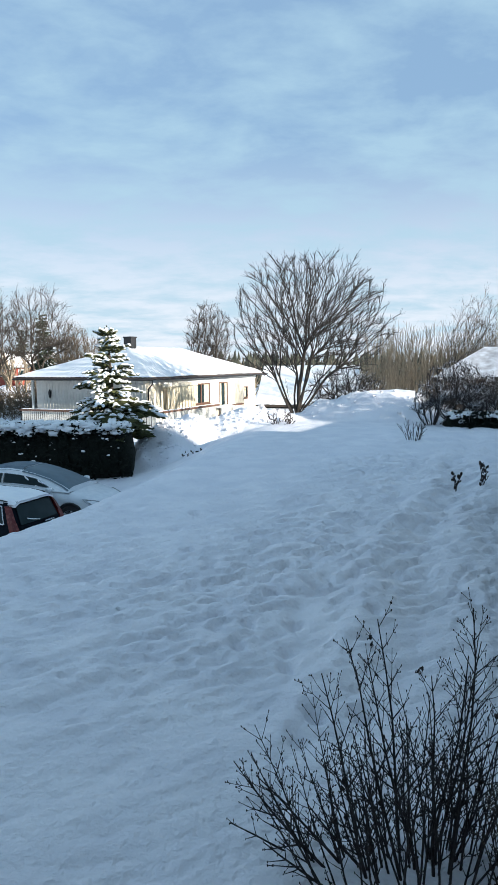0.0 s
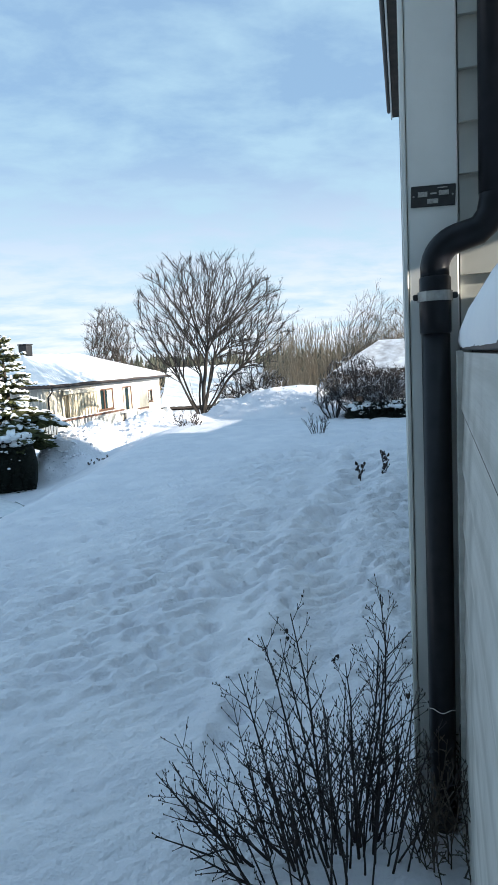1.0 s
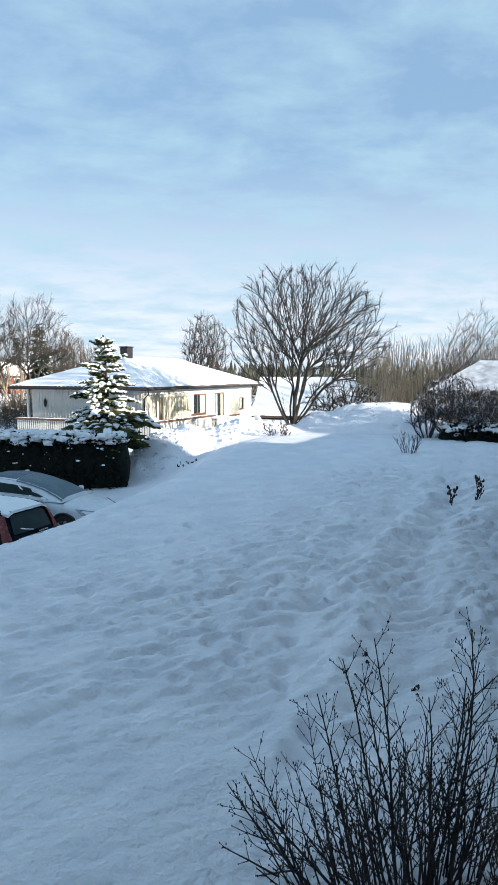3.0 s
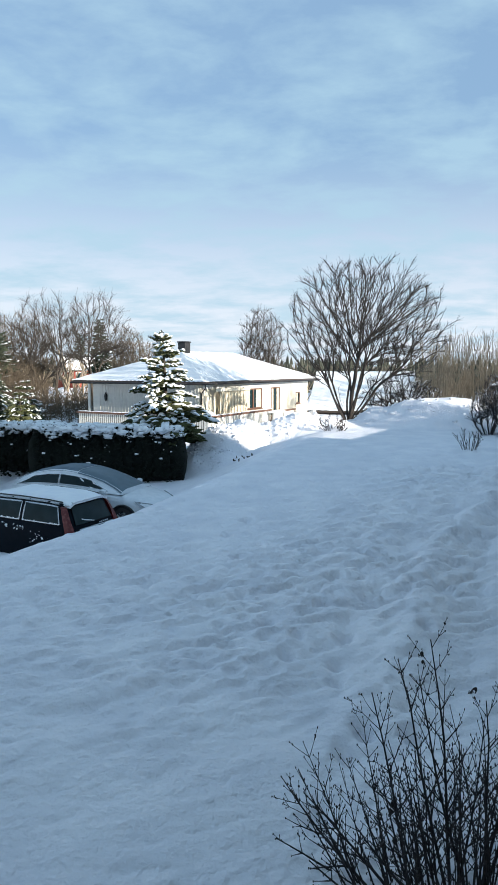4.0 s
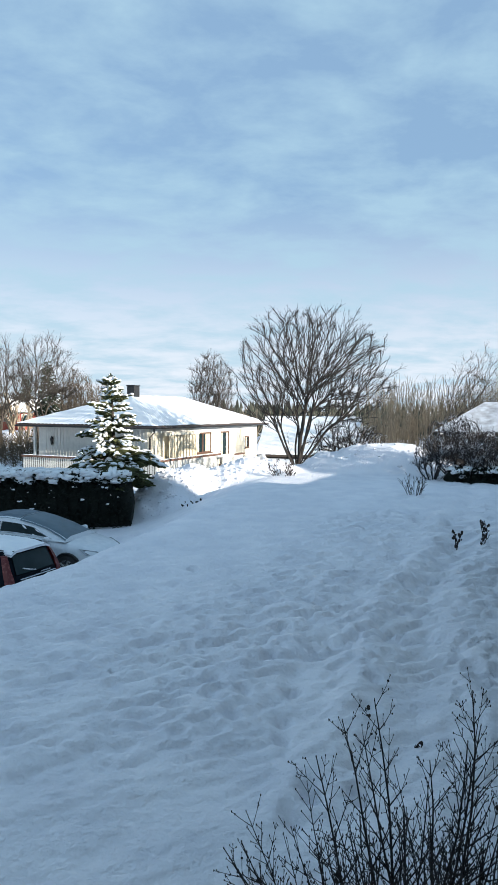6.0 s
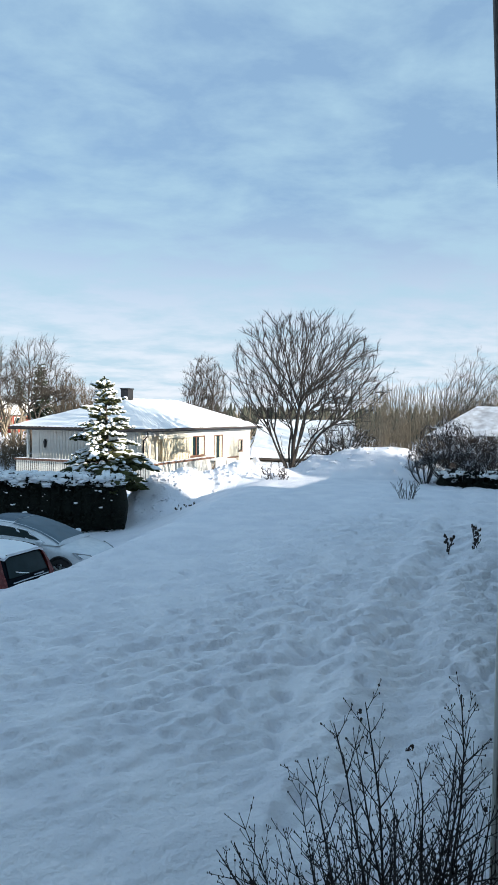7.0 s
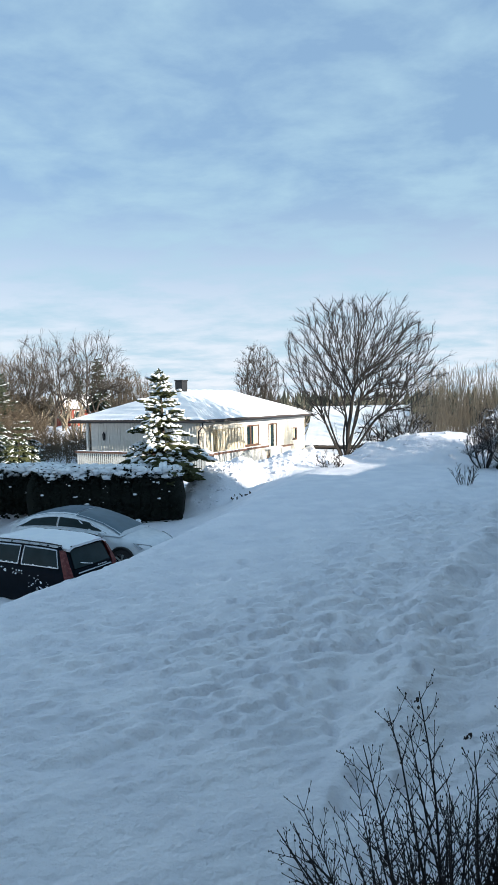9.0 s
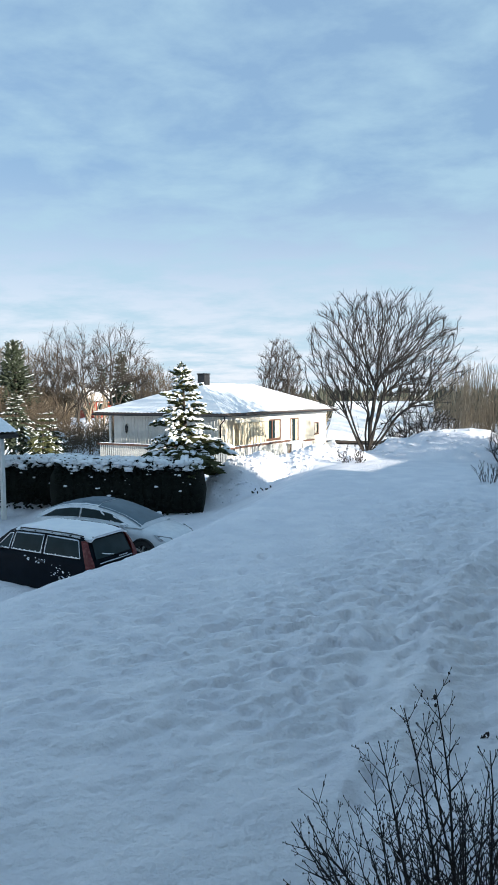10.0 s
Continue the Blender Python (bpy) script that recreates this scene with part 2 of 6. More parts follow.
# ---- mesh helpers ----
class Geo:
    """A growing list of vertices and faces."""

    def __init__(self):
        self.v, self.f = [], []

    def add(self, verts, faces):
        n = len(self.v)
        self.v.extend([tuple(p) for p in verts])
        self.f.extend([tuple(i + n for i in q) for q in faces])
        return self

    def box(self, x0, y0, z0, x1, y1, z1, c=0.0, m=None):
        """A box, its upright and lying edges cut by c."""
        if c <= 0:
            vs = [(x, y, z) for z in (z0, z1) for x, y in ((x0, y0), (x1, y0), (x1, y1), (x0, y1))]
            fs = [(3, 2, 1, 0), (4, 5, 6, 7), (0, 1, 5, 4), (1, 2, 6, 5), (2, 3, 7, 6), (3, 0, 4, 7)]
        else:
            def ring(d, z):
                a, b, e, g = x0 + d, x1 - d, y0 + d, y1 - d
                return [(a + c, e, z), (b - c, e, z), (b, e + c, z), (b, g - c, z), (b - c, g, z), (a + c, g, z), (a, g - c, z), (a, e + c, z)]
            rs = [ring(c, z0), ring(0, z0 + c), ring(0, z1 - c), ring(c, z1)]
            vs = [p for r in rs for p in r]
            fs = [tuple(range(7, -1, -1)), tuple(range(24, 32))]
            for k in range(3):
                fs += [(8 * k + i, 8 * k + (i + 1) % 8, 8 * k + 8 + (i + 1) % 8, 8 * k + 8 + i) for i in range(8)]
        if m is not None:
            vs = [m @ Vector(p) for p in vs]
        return self.add(vs, fs)

    def tube(self, points, radii, sides=6, cap=True, flat=1.0):
        """A round bar along points."""
        pts = [Vector(p) for p in points]
        n, vs, fs = len(pts), [], []
        ref = None
        for i, p in enumerate(pts):
            d = (pts[min(i + 1, n - 1)] - pts[max(i - 1, 0)])
            d = d.normalized() if d.length > 1e-9 else Vector((0, 0, 1))
            if ref is None:
                ref = d.orthogonal().normalized()
            ref = (ref - d * ref.dot(d))
            ref = ref.normalized() if ref.length > 1e-6 else d.orthogonal().normalized()
            side, r = d.cross(ref), radii[i] if isinstance(radii, (list, tuple)) else radii
            for k in range(sides):
                a = 2 * math.pi * k / sides
                o = (ref * math.cos(a) + side * math.sin(a)) * r
                vs.append(p + Vector((o.x, o.y, o.z * flat)))
        for i in range(n - 1):
            for k in range(sides):
                k2 = (k + 1) % sides
                fs.append((i * sides + k, i * sides + k2, (i + 1) * sides + k2, (i + 1) * sides + k))
        if cap:
            fs += [tuple(range(sides - 1, -1, -1)), tuple(range((n - 1) * sides, n * sides))]
        return self.add(vs, fs)

    def disc(self, c, axis, r, t, sides=20):
        c, axis = Vector(c), Vector(axis).normalized()
        return self.tube([c - axis * t / 2, c + axis * t / 2], r, sides)

    def blob(self, c, rx, ry, rz, seed, rings=4, segs=7, rough=0.25):
        """A small uneven lump."""
        rn = random.Random(seed)
        vs = [(c[0], c[1], c[2] - rz)]
        for i in range(1, rings):
            th = math.pi * i / rings
            for k in range(segs):
                a = 2 * math.pi * (k + 0.5 * (i % 2)) / segs
                q = 1 + rn.uniform(-rough, rough)
                vs.append((c[0] + rx * math.sin(th) * math.cos(a) * q, c[1] + ry * math.sin(th) * math.sin(a) * q, c[2] - rz * math.cos(th) * q))
        vs.append((c[0], c[1], c[2] + rz))
        fs = [(0, 1 + (k + 1) % segs, 1 + k) for k in range(segs)]
        for i in range(rings - 2):
            a0, b0 = 1 + i * segs, 1 + (i + 1) * segs
            fs += [(a0 + k, a0 + (k + 1) % segs, b0 + (k + 1) % segs, b0 + k) for k in range(segs)]
        l0, top = 1 + (rings - 2) * segs, len(vs) - 1
        fs += [(l0 + k, l0 + (k + 1) % segs, top) for k in range(segs)]
        return self.add(vs, fs)


def mesh_of(name, geo, material, smooth=False):
    me = bpy.data.meshes.new(name)
    me.from_pydata(geo.v, [], geo.f)
    me.update()
    if smooth:
        me.polygons.foreach_set("use_smooth", [True] * len(me.polygons))
    me.materials.append(material)
    return me


def part(name, geo, material, parent=None, label="", smooth=False):
    ob = new(name, mesh_of(name, geo, material, smooth))
    if parent is not None:
        ob.parent = parent
    if label:
        tagged(ob, label)
    return ob


def thing(name, m, label, category, group="", kind=""):
    ob = new(name)
    ob.empty_display_size = 0.2
    ob.matrix_world = m
    return tagged(ob, label, category, group, kind)


# ---- terrain ----
def vnoise(x, y, seed):
    """Smooth value noise, 0 to 1."""
    xi, yi = np.floor(x).astype(np.int64), np.floor(y).astype(np.int64)
    fx, fy = x - xi, y - yi
    fx, fy = fx * fx * (3 - 2 * fx), fy * fy * (3 - 2 * fy)

    def h(a, b):
        k = (a * 374761393 + b * 668265263 + seed * 974711) & 0x7FFFFFFF
        k = ((k ^ (k >> 13)) * 1274126177) & 0x7FFFFFFF
        return ((k ^ (k >> 16)) & 0xFFFF) / 65535.0
    return (h(xi, yi) * (1 - fx) + h(xi + 1, yi) * fx) * (1 - fy) + (h(xi, yi + 1) * (1 - fx) + h(xi + 1, yi + 1) * fx) * fy


def fbm(x, y, seed, octaves=3):
    s, a, t = 0, 1.0, 0
    for o in range(octaves):
        s, t = s + a * (vnoise(x * 2 ** o, y * 2 ** o, seed + o) - 0.5), t + a
        a *= 0.5
    return s / t


def step01(t):
    t = np.clip(t, 0, 1)
    return t * t * (3 - 2 * t)


EDGE_Y = [-30, 0, 4, 8, 11.4, 14.6, 16.3, 18.9, 22.5, 29.8, 34, 60]
EDGE_X = [-6.5, -5.4, -4.7, -3.5, -1.8, -0.9, -0.25, 0.57, 1.9, 4.6, 6.0, 9.0]
# mounds of cleared snow: x, y, radius along, radius across, turn, height
MOUNDS = [(0.9, 27.7, 2.9, 1.9, 5, 1.12), (-0.7, 26.9, 2.1, 1.8, 25, 1.65), (2.7, 28.0, 2.0, 1.6, 0, 0.55), (0.3, 29.4, 2.9, 2.0, 8, 0.9), (-1.5, 25.7, 1.4, 1.6, 30, 0.75),
          (8.7, 28.4, 3.2, 2.0, -6, 1.16), (6.6, 28.9, 1.7, 1.4, 0, 0.72), (11.2, 28.0, 2.2, 1.5, -12, 0.70),
          (-10.5, 24.0, 3.2, 1.2, 20, 0.7), (-7.5, 22.9, 1.2, 0.8, 20, 0.35), (-33.0, 117.5, 16, 14, 0, 3.6)]
# dents of an animal's trail and of a person's old steps
STEPS = [(0.17, 7.59), (-0.06, 6.95), (0.57, 6.91), (0.20, 6.09), (0.49, 5.82), (0.36, 5.37), (0.78, 5.24), (0.74, 4.94), (0.81, 4.12), (0.65, 3.84), (0.85, 6.64), (0.94, 5.78), (0.40, 3.25),
         (-0.12, 8.3), (0.16, 8.9), (-0.3, 9.5), (0.0, 10.3), (1.15, 4.1), (1.55, 5.35), (1.75, 5.9), (2.04, 7.38), (2.75, 8.1), (2.9, 9.0), (1.35, 6.9), (1.0, 8.0), (0.7, 9.4)]


def ground_z(x, y, fine=True):
    x, y = np.asarray(x, float), np.asarray(y, float)
    s = (np.interp(y, EDGE_Y, EDGE_X) - x) * 0.9
    fall = np.interp(y, [11, 14.5, 19, 23], [5.0, 3.3, 3.3, 5.0])
    low = np.interp(y, [0, 14, 16.6, 18.3, 25, 32, 40, 60], [2.4, 2.3, 2.12, 1.72, 1.65, 1.5, 1.3, 1.6])
    z = -low * step01((s + 0.5) / fall)
    # behind the lawn the ground falls away
    back = step01((y - 31.5 - 0.25 * (x - 5)) / 6.0) * step01((x - 1) / 4.0)
    z = np.where(s < 2, np.minimum(z, -1.2 * back), z)
    right = step01((y - 23.2 + 0.4 * (x - 8)) / 4.0) * step01((x - 10.5) / 2.5)
    z = z - 1.2 * right * (1 - back)
    far = np.hypot(x, y)
    z = z - 3.0 * step01((far - 55) / 60.0) + 9.0 * step01((far - 300) / 500.0)
    z = z + 0.10 * fbm(x / 3.1, y / 3.1, 3) * np.clip(far / 8, 0.3, 1)
    heap, cover = np.zeros_like(z), np.zeros_like(z)
    for mx, my, ra, rb, turn, h in MOUNDS:
        c, sn = math.cos(radians(turn)), math.sin(radians(turn))
        dx, dy = x - mx, y - my
        a, b = (dx * c + dy * sn) / ra, (-dx * sn + dy * c) / rb
        w = step01(1.25 - np.hypot(a, b) * 0.95)
        heap, cover = np.maximum(heap, h * w), np.maximum(cover, w)
    crumbs = np.where(x > 8.2, 0.25, 1.0)
    z = z + heap * (1 + 0.22 * fbm(x / 1.1, y / 1.1, 21)) + crumbs * np.minimum(cover * 2, 1) * (0.30 * fbm(x / 0.8, y / 0.8, 41, 3) + 0.26 * np.abs(fbm(x / 0.34, y / 0.34, 31, 2)))
    if fine:
        fade = np.clip(1.45 - far / 30, 0, 1)
        u, v = 0.90 * x + 0.44 * y, -0.44 * x + 0.90 * y
        # soft undulation and wind-laid streaks
        z = z + fade * 0.030 * fbm(x / 1.5, y / 1.2, 61, 2)
        z = z + fade * 0.050 * fbm(u / 0.85, v / 0.22, 63, 2)
        # trodden belts: many small old dents in rows from the window towards the far corner
        off = (x - 0.8 - 0.50 * (y - 4.6)) * 0.9
        belt = 0.42 + 0.7 * np.exp(-((off - 0.9) / 1.5) ** 2) + 0.5 * np.exp(-((off + 1.4) / 0.9) ** 2)
        belt = belt * np.clip((far - 3.6) / 3.0, 0.10, 1) * (0.35 + 0.9 * vnoise(x / 1.9, y / 1.9, 57))
        size = 1 + 0.5 * np.clip((far - 6) / 12, 0, 1)
        for sd, du, dv, cut, deep in ((93, 0.24, 0.100, 0.52, 0.064), (95, 0.15, 0.078, 0.56, 0.062), (97, 0.40, 0.13, 0.58, 0.052)):
            z = z - fade * belt * deep * size * step01((vnoise(u / du + sd, v / dv, sd) - cut) / 0.30)
        z = z + fade * 0.030 * fbm(x / 0.13, y / 0.10, 71, 2) * (0.4 + 0.6 * np.minimum(belt, 1))
        # two shallow furrows cross the lawn
        bend = off + 0.16 * np.sin(y * 0.9)
        run = np.clip((y - 3.6) / 1.5, 0, 1) * np.clip(1.7 - y / 16, 0, 1)
        z = z + run * (0.055 * np.exp(-(bend / 0.20) ** 2) - 0.075 * np.exp(-((bend - 0.55) / 0.24) ** 2) + 0.04 * np.exp(-((bend - 1.15) / 0.25) ** 2) - 0.05 * np.exp(-((bend + 0.5) / 0.3) ** 2))
        for i, (px, py) in enumerate(STEPS):
            d2 = ((x - px) / 0.07) ** 2 + ((y - py) / 0.10) ** 2
            z = z - (0.105 + 0.03 * ((i * 7) % 3)) * np.exp(-d2) + 0.018 * np.exp(-d2 / 4)
    return z


def gz(x, y):
    return float(ground_z(np.array([x]), np.array([y]), False)[0])


def build_ground():
    radii = [0.0]
    r = 0.5
    while r < 2600:
        radii.append(r)
        r *= 1.0062 if r < 40 else (1.03 if r < 120 else 1.12)
    radii = np.array(radii[1:])
    az = np.radians(np.concatenate([np.arange(-34, 46, 0.26), np.arange(46, 326, 4.0)]))
    R, A = np.meshgrid(radii, az, indexing="ij")
    X, Y = R * np.sin(A), R * np.cos(A)
    Z = ground_z(X, Y)
    nr, na = R.shape
    verts = np.stack([X, Y, Z], -1).reshape(-1, 3)
    i, k = np.meshgrid(np.arange(nr - 1), np.arange(na), indexing="ij")
    k2 = (k + 1) % na
    quads = np.stack([i * na + k, (i + 1) * na + k, (i + 1) * na + k2, i * na + k2], -1).reshape(-1, 4)[:, ::-1]
    faces = quads.tolist()
    verts = verts.tolist() + [(0.0, 0.0, 0.0)]
    c = len(verts) - 1
    faces += [(c, (q + 1) % na, q) for q in range(na)]
    me = bpy.data.meshes.new("ground")
    me.from_pydata(verts, [], faces)
    me.update()
    me.polygons.foreach_set("use_smooth", [True] * len(me.polygons))
    me.materials.append(SNOW)
    return tagged(new("ground", me), "snow-covered lawn and ground with footprints and cleared heaps", "ground", kind="structure")


build_ground()


def snow_clods():
    """Crumbled lumps on the cleared heaps."""
    rn = random.Random(15)
    xs, ys, g = [], [], Geo()
    while len(xs) < 1500:
        mx, my, ra, rb, turn, h = MOUNDS[rn.choice((0, 0, 1, 1, 2, 3, 4, 5, 6))]
        a, q = rn.uniform(0, 2 * math.pi), 1.1 * math.sqrt(rn.random())
        c, sn = math.cos(radians(turn)), math.sin(radians(turn))
        px, py = ra * q * math.cos(a), rb * q * math.sin(a)
        xs.append(mx + px * c - py * sn)
        ys.append(my + px * sn + py * c)
    zs = ground_z(np.array(xs), np.array(ys))
    for px, py, pz in zip(xs, ys, zs):
        r = 0.022 + 0.075 * rn.random() ** 3
        g.blob((px, py, pz - r * 0.1), r * rn.uniform(0.8, 1.4), r, r * rn.uniform(0.5, 0.9), rn.random(), 4, 6, 0.45)
    return tagged(new("snow_clods", mesh_of("snow_clods", g, SNOW)), "crumbled lumps of cleared snow on the heaps", "snow", kind="stuff")


snow_clods()

# ---- own house: porch corner, wing and, behind it, unseen long masses added to cast shade (x along the porch front, y away from the window) ----
OWN = pose(0, 0, 0, 0, 0, -30)
# the porch corner is drawn in its own units and set into the house's
PORCH = Matrix.Translation((0.031, 0.034, 2.451)) @ Matrix.Scale(1.6, 4) @ Matrix.Translation((-0.031, -0.034, -2.451))


def own_house():
    house = thing("house", OWN, "pale wooden house with a white corner board beside the lawn", "house")
    base = [(-0.09, 3.35), (3.2, 3.35), (3.2, 12.5), (-0.525, 12.5)]
    wing = Geo().add([(px, py, pz) for pz in (-0.6, 6.72) for px, py in base], [(3, 2, 1, 0), (4, 5, 6, 7), (0, 1, 5, 4), (1, 2, 6, 5), (2, 3, 7, 6), (3, 0, 4, 7)])
    part("wall", wing, SIDING, house)
    # unseen long body and low annex, sized to throw shade over the lawn
    body = Geo().box(3.2, 3.4, -0.6, 19.0, 18.3, 5.15).box(3.0, 18.3, -0.6, 9.0, 24.8, 2.95)
    part("body", body, SIDING, house)
    # unseen block added on top to keep the left hedge in shade
    part("upper_storey", Geo().box(6.0, 3.4, 5.0, 16.0, 15.4, 9.2), SIDING, house)
    # unseen walls behind the camera, added to block light from the near lawn
    part("back_wall", Geo().box(-5.2, -1.2, -0.6, 1.75, -0.95, 5.6).box(1.75, -1.2, -0.6, 2.0, 0.36, 5.6), SIDING, house).matrix_local = PORCH
    # unseen light blocker; its slit lets a patch of sun onto the siding
    part("porch_end_wall", Geo().box(1.75, 0.4, -0.6, 1.85, 2.1, 2.78).box(1.75, 0.4, 3.20, 1.85, 2.1, 4.6), SIDING, house).matrix_local = PORCH
    # unseen roof; its ridge sets how high the shade climbs hedge and fir
    ridge, e0, e1 = 7.6, 2.4, 19.6
    mid = (e0 + e1) / 2
    roof = Geo().add([(e0, 3.3, 5.15), (e1, 3.3, 5.15), (e1, 18.6, 5.15), (e0, 18.6, 5.15), (mid, 3.3, ridge), (mid, 18.6, ridge),
                      (e0, 3.3, 5.40), (e1, 3.3, 5.40), (e1, 18.6, 5.40), (e0, 18.6, 5.40), (mid, 3.3, ridge + .25), (mid, 18.6, ridge + .25)],
                     [(0, 3, 5, 4), (4, 5, 2, 1), (6, 10, 11, 9), (10, 7, 8, 11), (0, 6, 9, 3), (1, 2, 8, 7), (0, 4, 10, 6), (4, 1, 7, 10), (3, 9, 11, 5), (5, 11, 8, 2)])
    part("roof", roof, SNOW_CAP, house)
    wing_roof = Geo().box(-0.04, 3.2, 6.76, 3.2, 12.6, 6.96, 0.02)
    part("wing_roof", wing_roof, DARK, house)
    # white corner board with its narrow edge strip
    part("corner_board", Geo().box(-0.043, 2.055, 0.1, 0.100, 2.096, 5.0, 0.004), WHITE, house, "white painted corner board").matrix_local = PORCH
    part("edge_strip", Geo().box(-0.060, 2.050, 0.1, -0.045, 2.17, 5.0, 0.003), WHITE, house).matrix_local = PORCH
    # lap siding beside the corner board
    lap = Geo()
    lap.add([(0, 0, 0), (2.9, 0, 0), (2.9, 0.018, 0.162), (0, 0.018, 0.162), (0, 0.03, 0), (2.9, 0.03, 0), (2.9, 0.03, 0.162), (0, 0.03, 0.162)],
            [(0, 1, 2, 3), (0, 4, 5, 1), (3, 2, 6, 7), (4, 7, 6, 5), (0, 3, 7, 4), (1, 5, 6, 2)])
    lap_mesh = mesh_of("siding_board", lap, SIDING)
    z = 0.231
    while z < 4.55:
        b = new("siding_board", lap_mesh)
        b.parent, b.matrix_local = house, PORCH @ Matrix.Translation((0.104, 2.062, z))
        z += 0.1435
    # lap siding down the long side of the wing
    turn = pose(0, 0, 0, 0, 0, 2.65)
    lean = Matrix.Translation((-0.103, 3.41, 0)) @ turn
    side = Geo().add([(0, 0, 0), (0, 9.08, 0), (-0.018, 9.08, 0), (-0.018, 0, 0), (0, 0, 0.162), (0, 9.08, 0.162), (-0.004, 9.08, 0.162), (-0.004, 0, 0.162)],
                     [(0, 1, 2, 3), (7, 6, 5, 4), (3, 2, 6, 7), (0, 4, 5, 1), (0, 3, 7, 4), (1, 5, 6, 2)])
    side_mesh = mesh_of("side_board", side, SIDING_WORN)
    z = 0.231
    while z < 6.60:
        b = new("side_board", side_mesh)
        b.parent, b.matrix_local = house, lean @ Matrix.Translation((0, 0, z))
        z += 0.1435
    # eave with gutter and boards running away along the wing
    m = Matrix.Translation((-0.103, 3.40, 0)) @ turn
    part("eave_soffit", Geo().box(-0.135, -0.2, 6.70, 0.03, 9.10, 6.75, 0.004, m), DARK_WOOD, house, "dark stained eave boards")
    part("fascia", Geo().box(-0.160, -0.3, 6.66, -0.137, 9.15, 6.86, 0.003, m), WHITE, house)
    part("eave_end", Geo().box(-0.135, 9.102, 6.69, 0.03, 9.13, 6.86, 0.003, m), DARK, house)
    g = Geo()
    prof = [(-0.195 + 0.034 * math.cos(math.pi + math.pi * i / 8), 6.80 + 0.060 * math.sin(math.pi + math.pi * i / 8)) for i in range(9)]
    prof += [(-0.195 + 0.030 * math.cos(math.pi + math.pi * i / 8), 6.801 + 0.055 * math.sin(math.pi + math.pi * i / 8)) for i in range(8, -1, -1)]
    n = len(prof)
    g.add([m @ Vector((px, yy, pz)) for yy in (-0.3, 9.05) for px, pz in prof], [(i, (i + 1) % n, n + (i + 1) % n, n + i) for i in range(n)])
    part("gutter", g, DARK, house, "dark metal gutter under the eave")
    return house


def downpipe():
    pipe = thing("downpipe", OWN @ PORCH, "black round downpipe with a bend beside the white corner board", "downpipe")
    r = 0.041
    part("lower_pipe", Geo().tube([(0.031, 2.0, 0.25), (0.031, 2.0, 2.52)], r, 24), PIPE, pipe, smooth=True)
    part("socket", Geo().tube([(0.031, 2.0, 2.50), (0.031, 2.0, 2.505), (0.031, 2.0, 2.66), (0.031, 2.0, 2.665)], [r, r + 0.004, r + 0.004, r], 24), PIPE, pipe, smooth=True)
    path = [(0.031, 2.0, 2.655), (0.031, 2.0, 2.685)]
    for i in range(1, 9):
        a = radians(76) * i / 8
        path.append((0.031 + 0.085 * (1 - math.cos(a)), 2.0, 2.685 + 0.085 * math.sin(a)))
    path += [(0.150, 2.0, 2.782), (0.170, 2.0, 2.800)]
    bend = path + [(0.185, 2.0, 2.822), (0.193, 2.0, 2.86), (0.195, 2.0, 2.90)]
    part("bend", Geo().tube(bend, r, 24), PIPE, pipe, smooth=True)
    part("upper_pipe", Geo().tube([(0.195, 2.0, 2.88), (0.195, 2.0, 4.5)], r + 0.002, 24), PIPE, pipe, smooth=True)
    clamp = part("clamp", Geo().tube([(0.031, 2.0, 2.594), (0.031, 2.0, 2.622)], r + 0.009, 24), STEEL, pipe, "grey steel pipe clamp")
    for sx in (-1, 1):
        part("bolt", Geo().box(0.031 + sx * (r + 0.013) - 0.009, 1.99, 2.600, 0.031 + sx * (r + 0.013) + 0.009, 2.012, 2.617, 0.003), DARK, clamp)
    part("bracket", Geo().box(0.011, 2.03, 2.597, 0.051, 2.058, 2.619), STEEL, pipe)
    tie = []
    for i in range(25):
        a = math.pi * (0.98 + 1.04 * i / 24)
        tie.append((0.031 + (r + 0.003) * math.cos(a), 2.0 + (r + 0.003) * math.sin(a), 1.338 + 0.004 * math.sin(5 * a)))
    part("string", Geo().tube([(-0.045, 2.05, 1.345)] + tie + [(0.10, 2.03, 1.346)], 0.0012, 5), WHITE, pipe, "pale string tied round the pipe")
    return pipe


def sign_plate():
    sign = thing("sign_plate", OWN @ PORCH, "small black valve marker plate with grey fields on the white board", "sign")
    m = Matrix.Translation((0.030, 2.050, 2.902)) @ pose(0, 0, 0, 0, 2.2, 0)
    part("plate", Geo().box(-0.063, -0.002, -0.030, 0.063, 0.004, 0.030, 0.0015, m), SIGN_BLACK, sign)
    for x0, z0, x1, z1 in ((-0.043, -0.002, -0.016, 0.012), (0.016, 0.000, 0.044, 0.013), (-0.016, -0.022, 0.015, -0.009), (-0.008, 0.004, 0.010, 0.008), (0.012, 0.020, 0.040, 0.0225)):
        part("field", Geo().box(x0, -0.0045, z0, x1, -0.0025, z1, 0.0, m), SIGN_GREY, sign)
    for x in (-0.055, 0.055):
        part("screw", Geo().disc(m @ Vector((x, -0.003, 0.0)), (0, 1, 0), 0.003, 0.003, 8), STEEL, sign)
    return sign


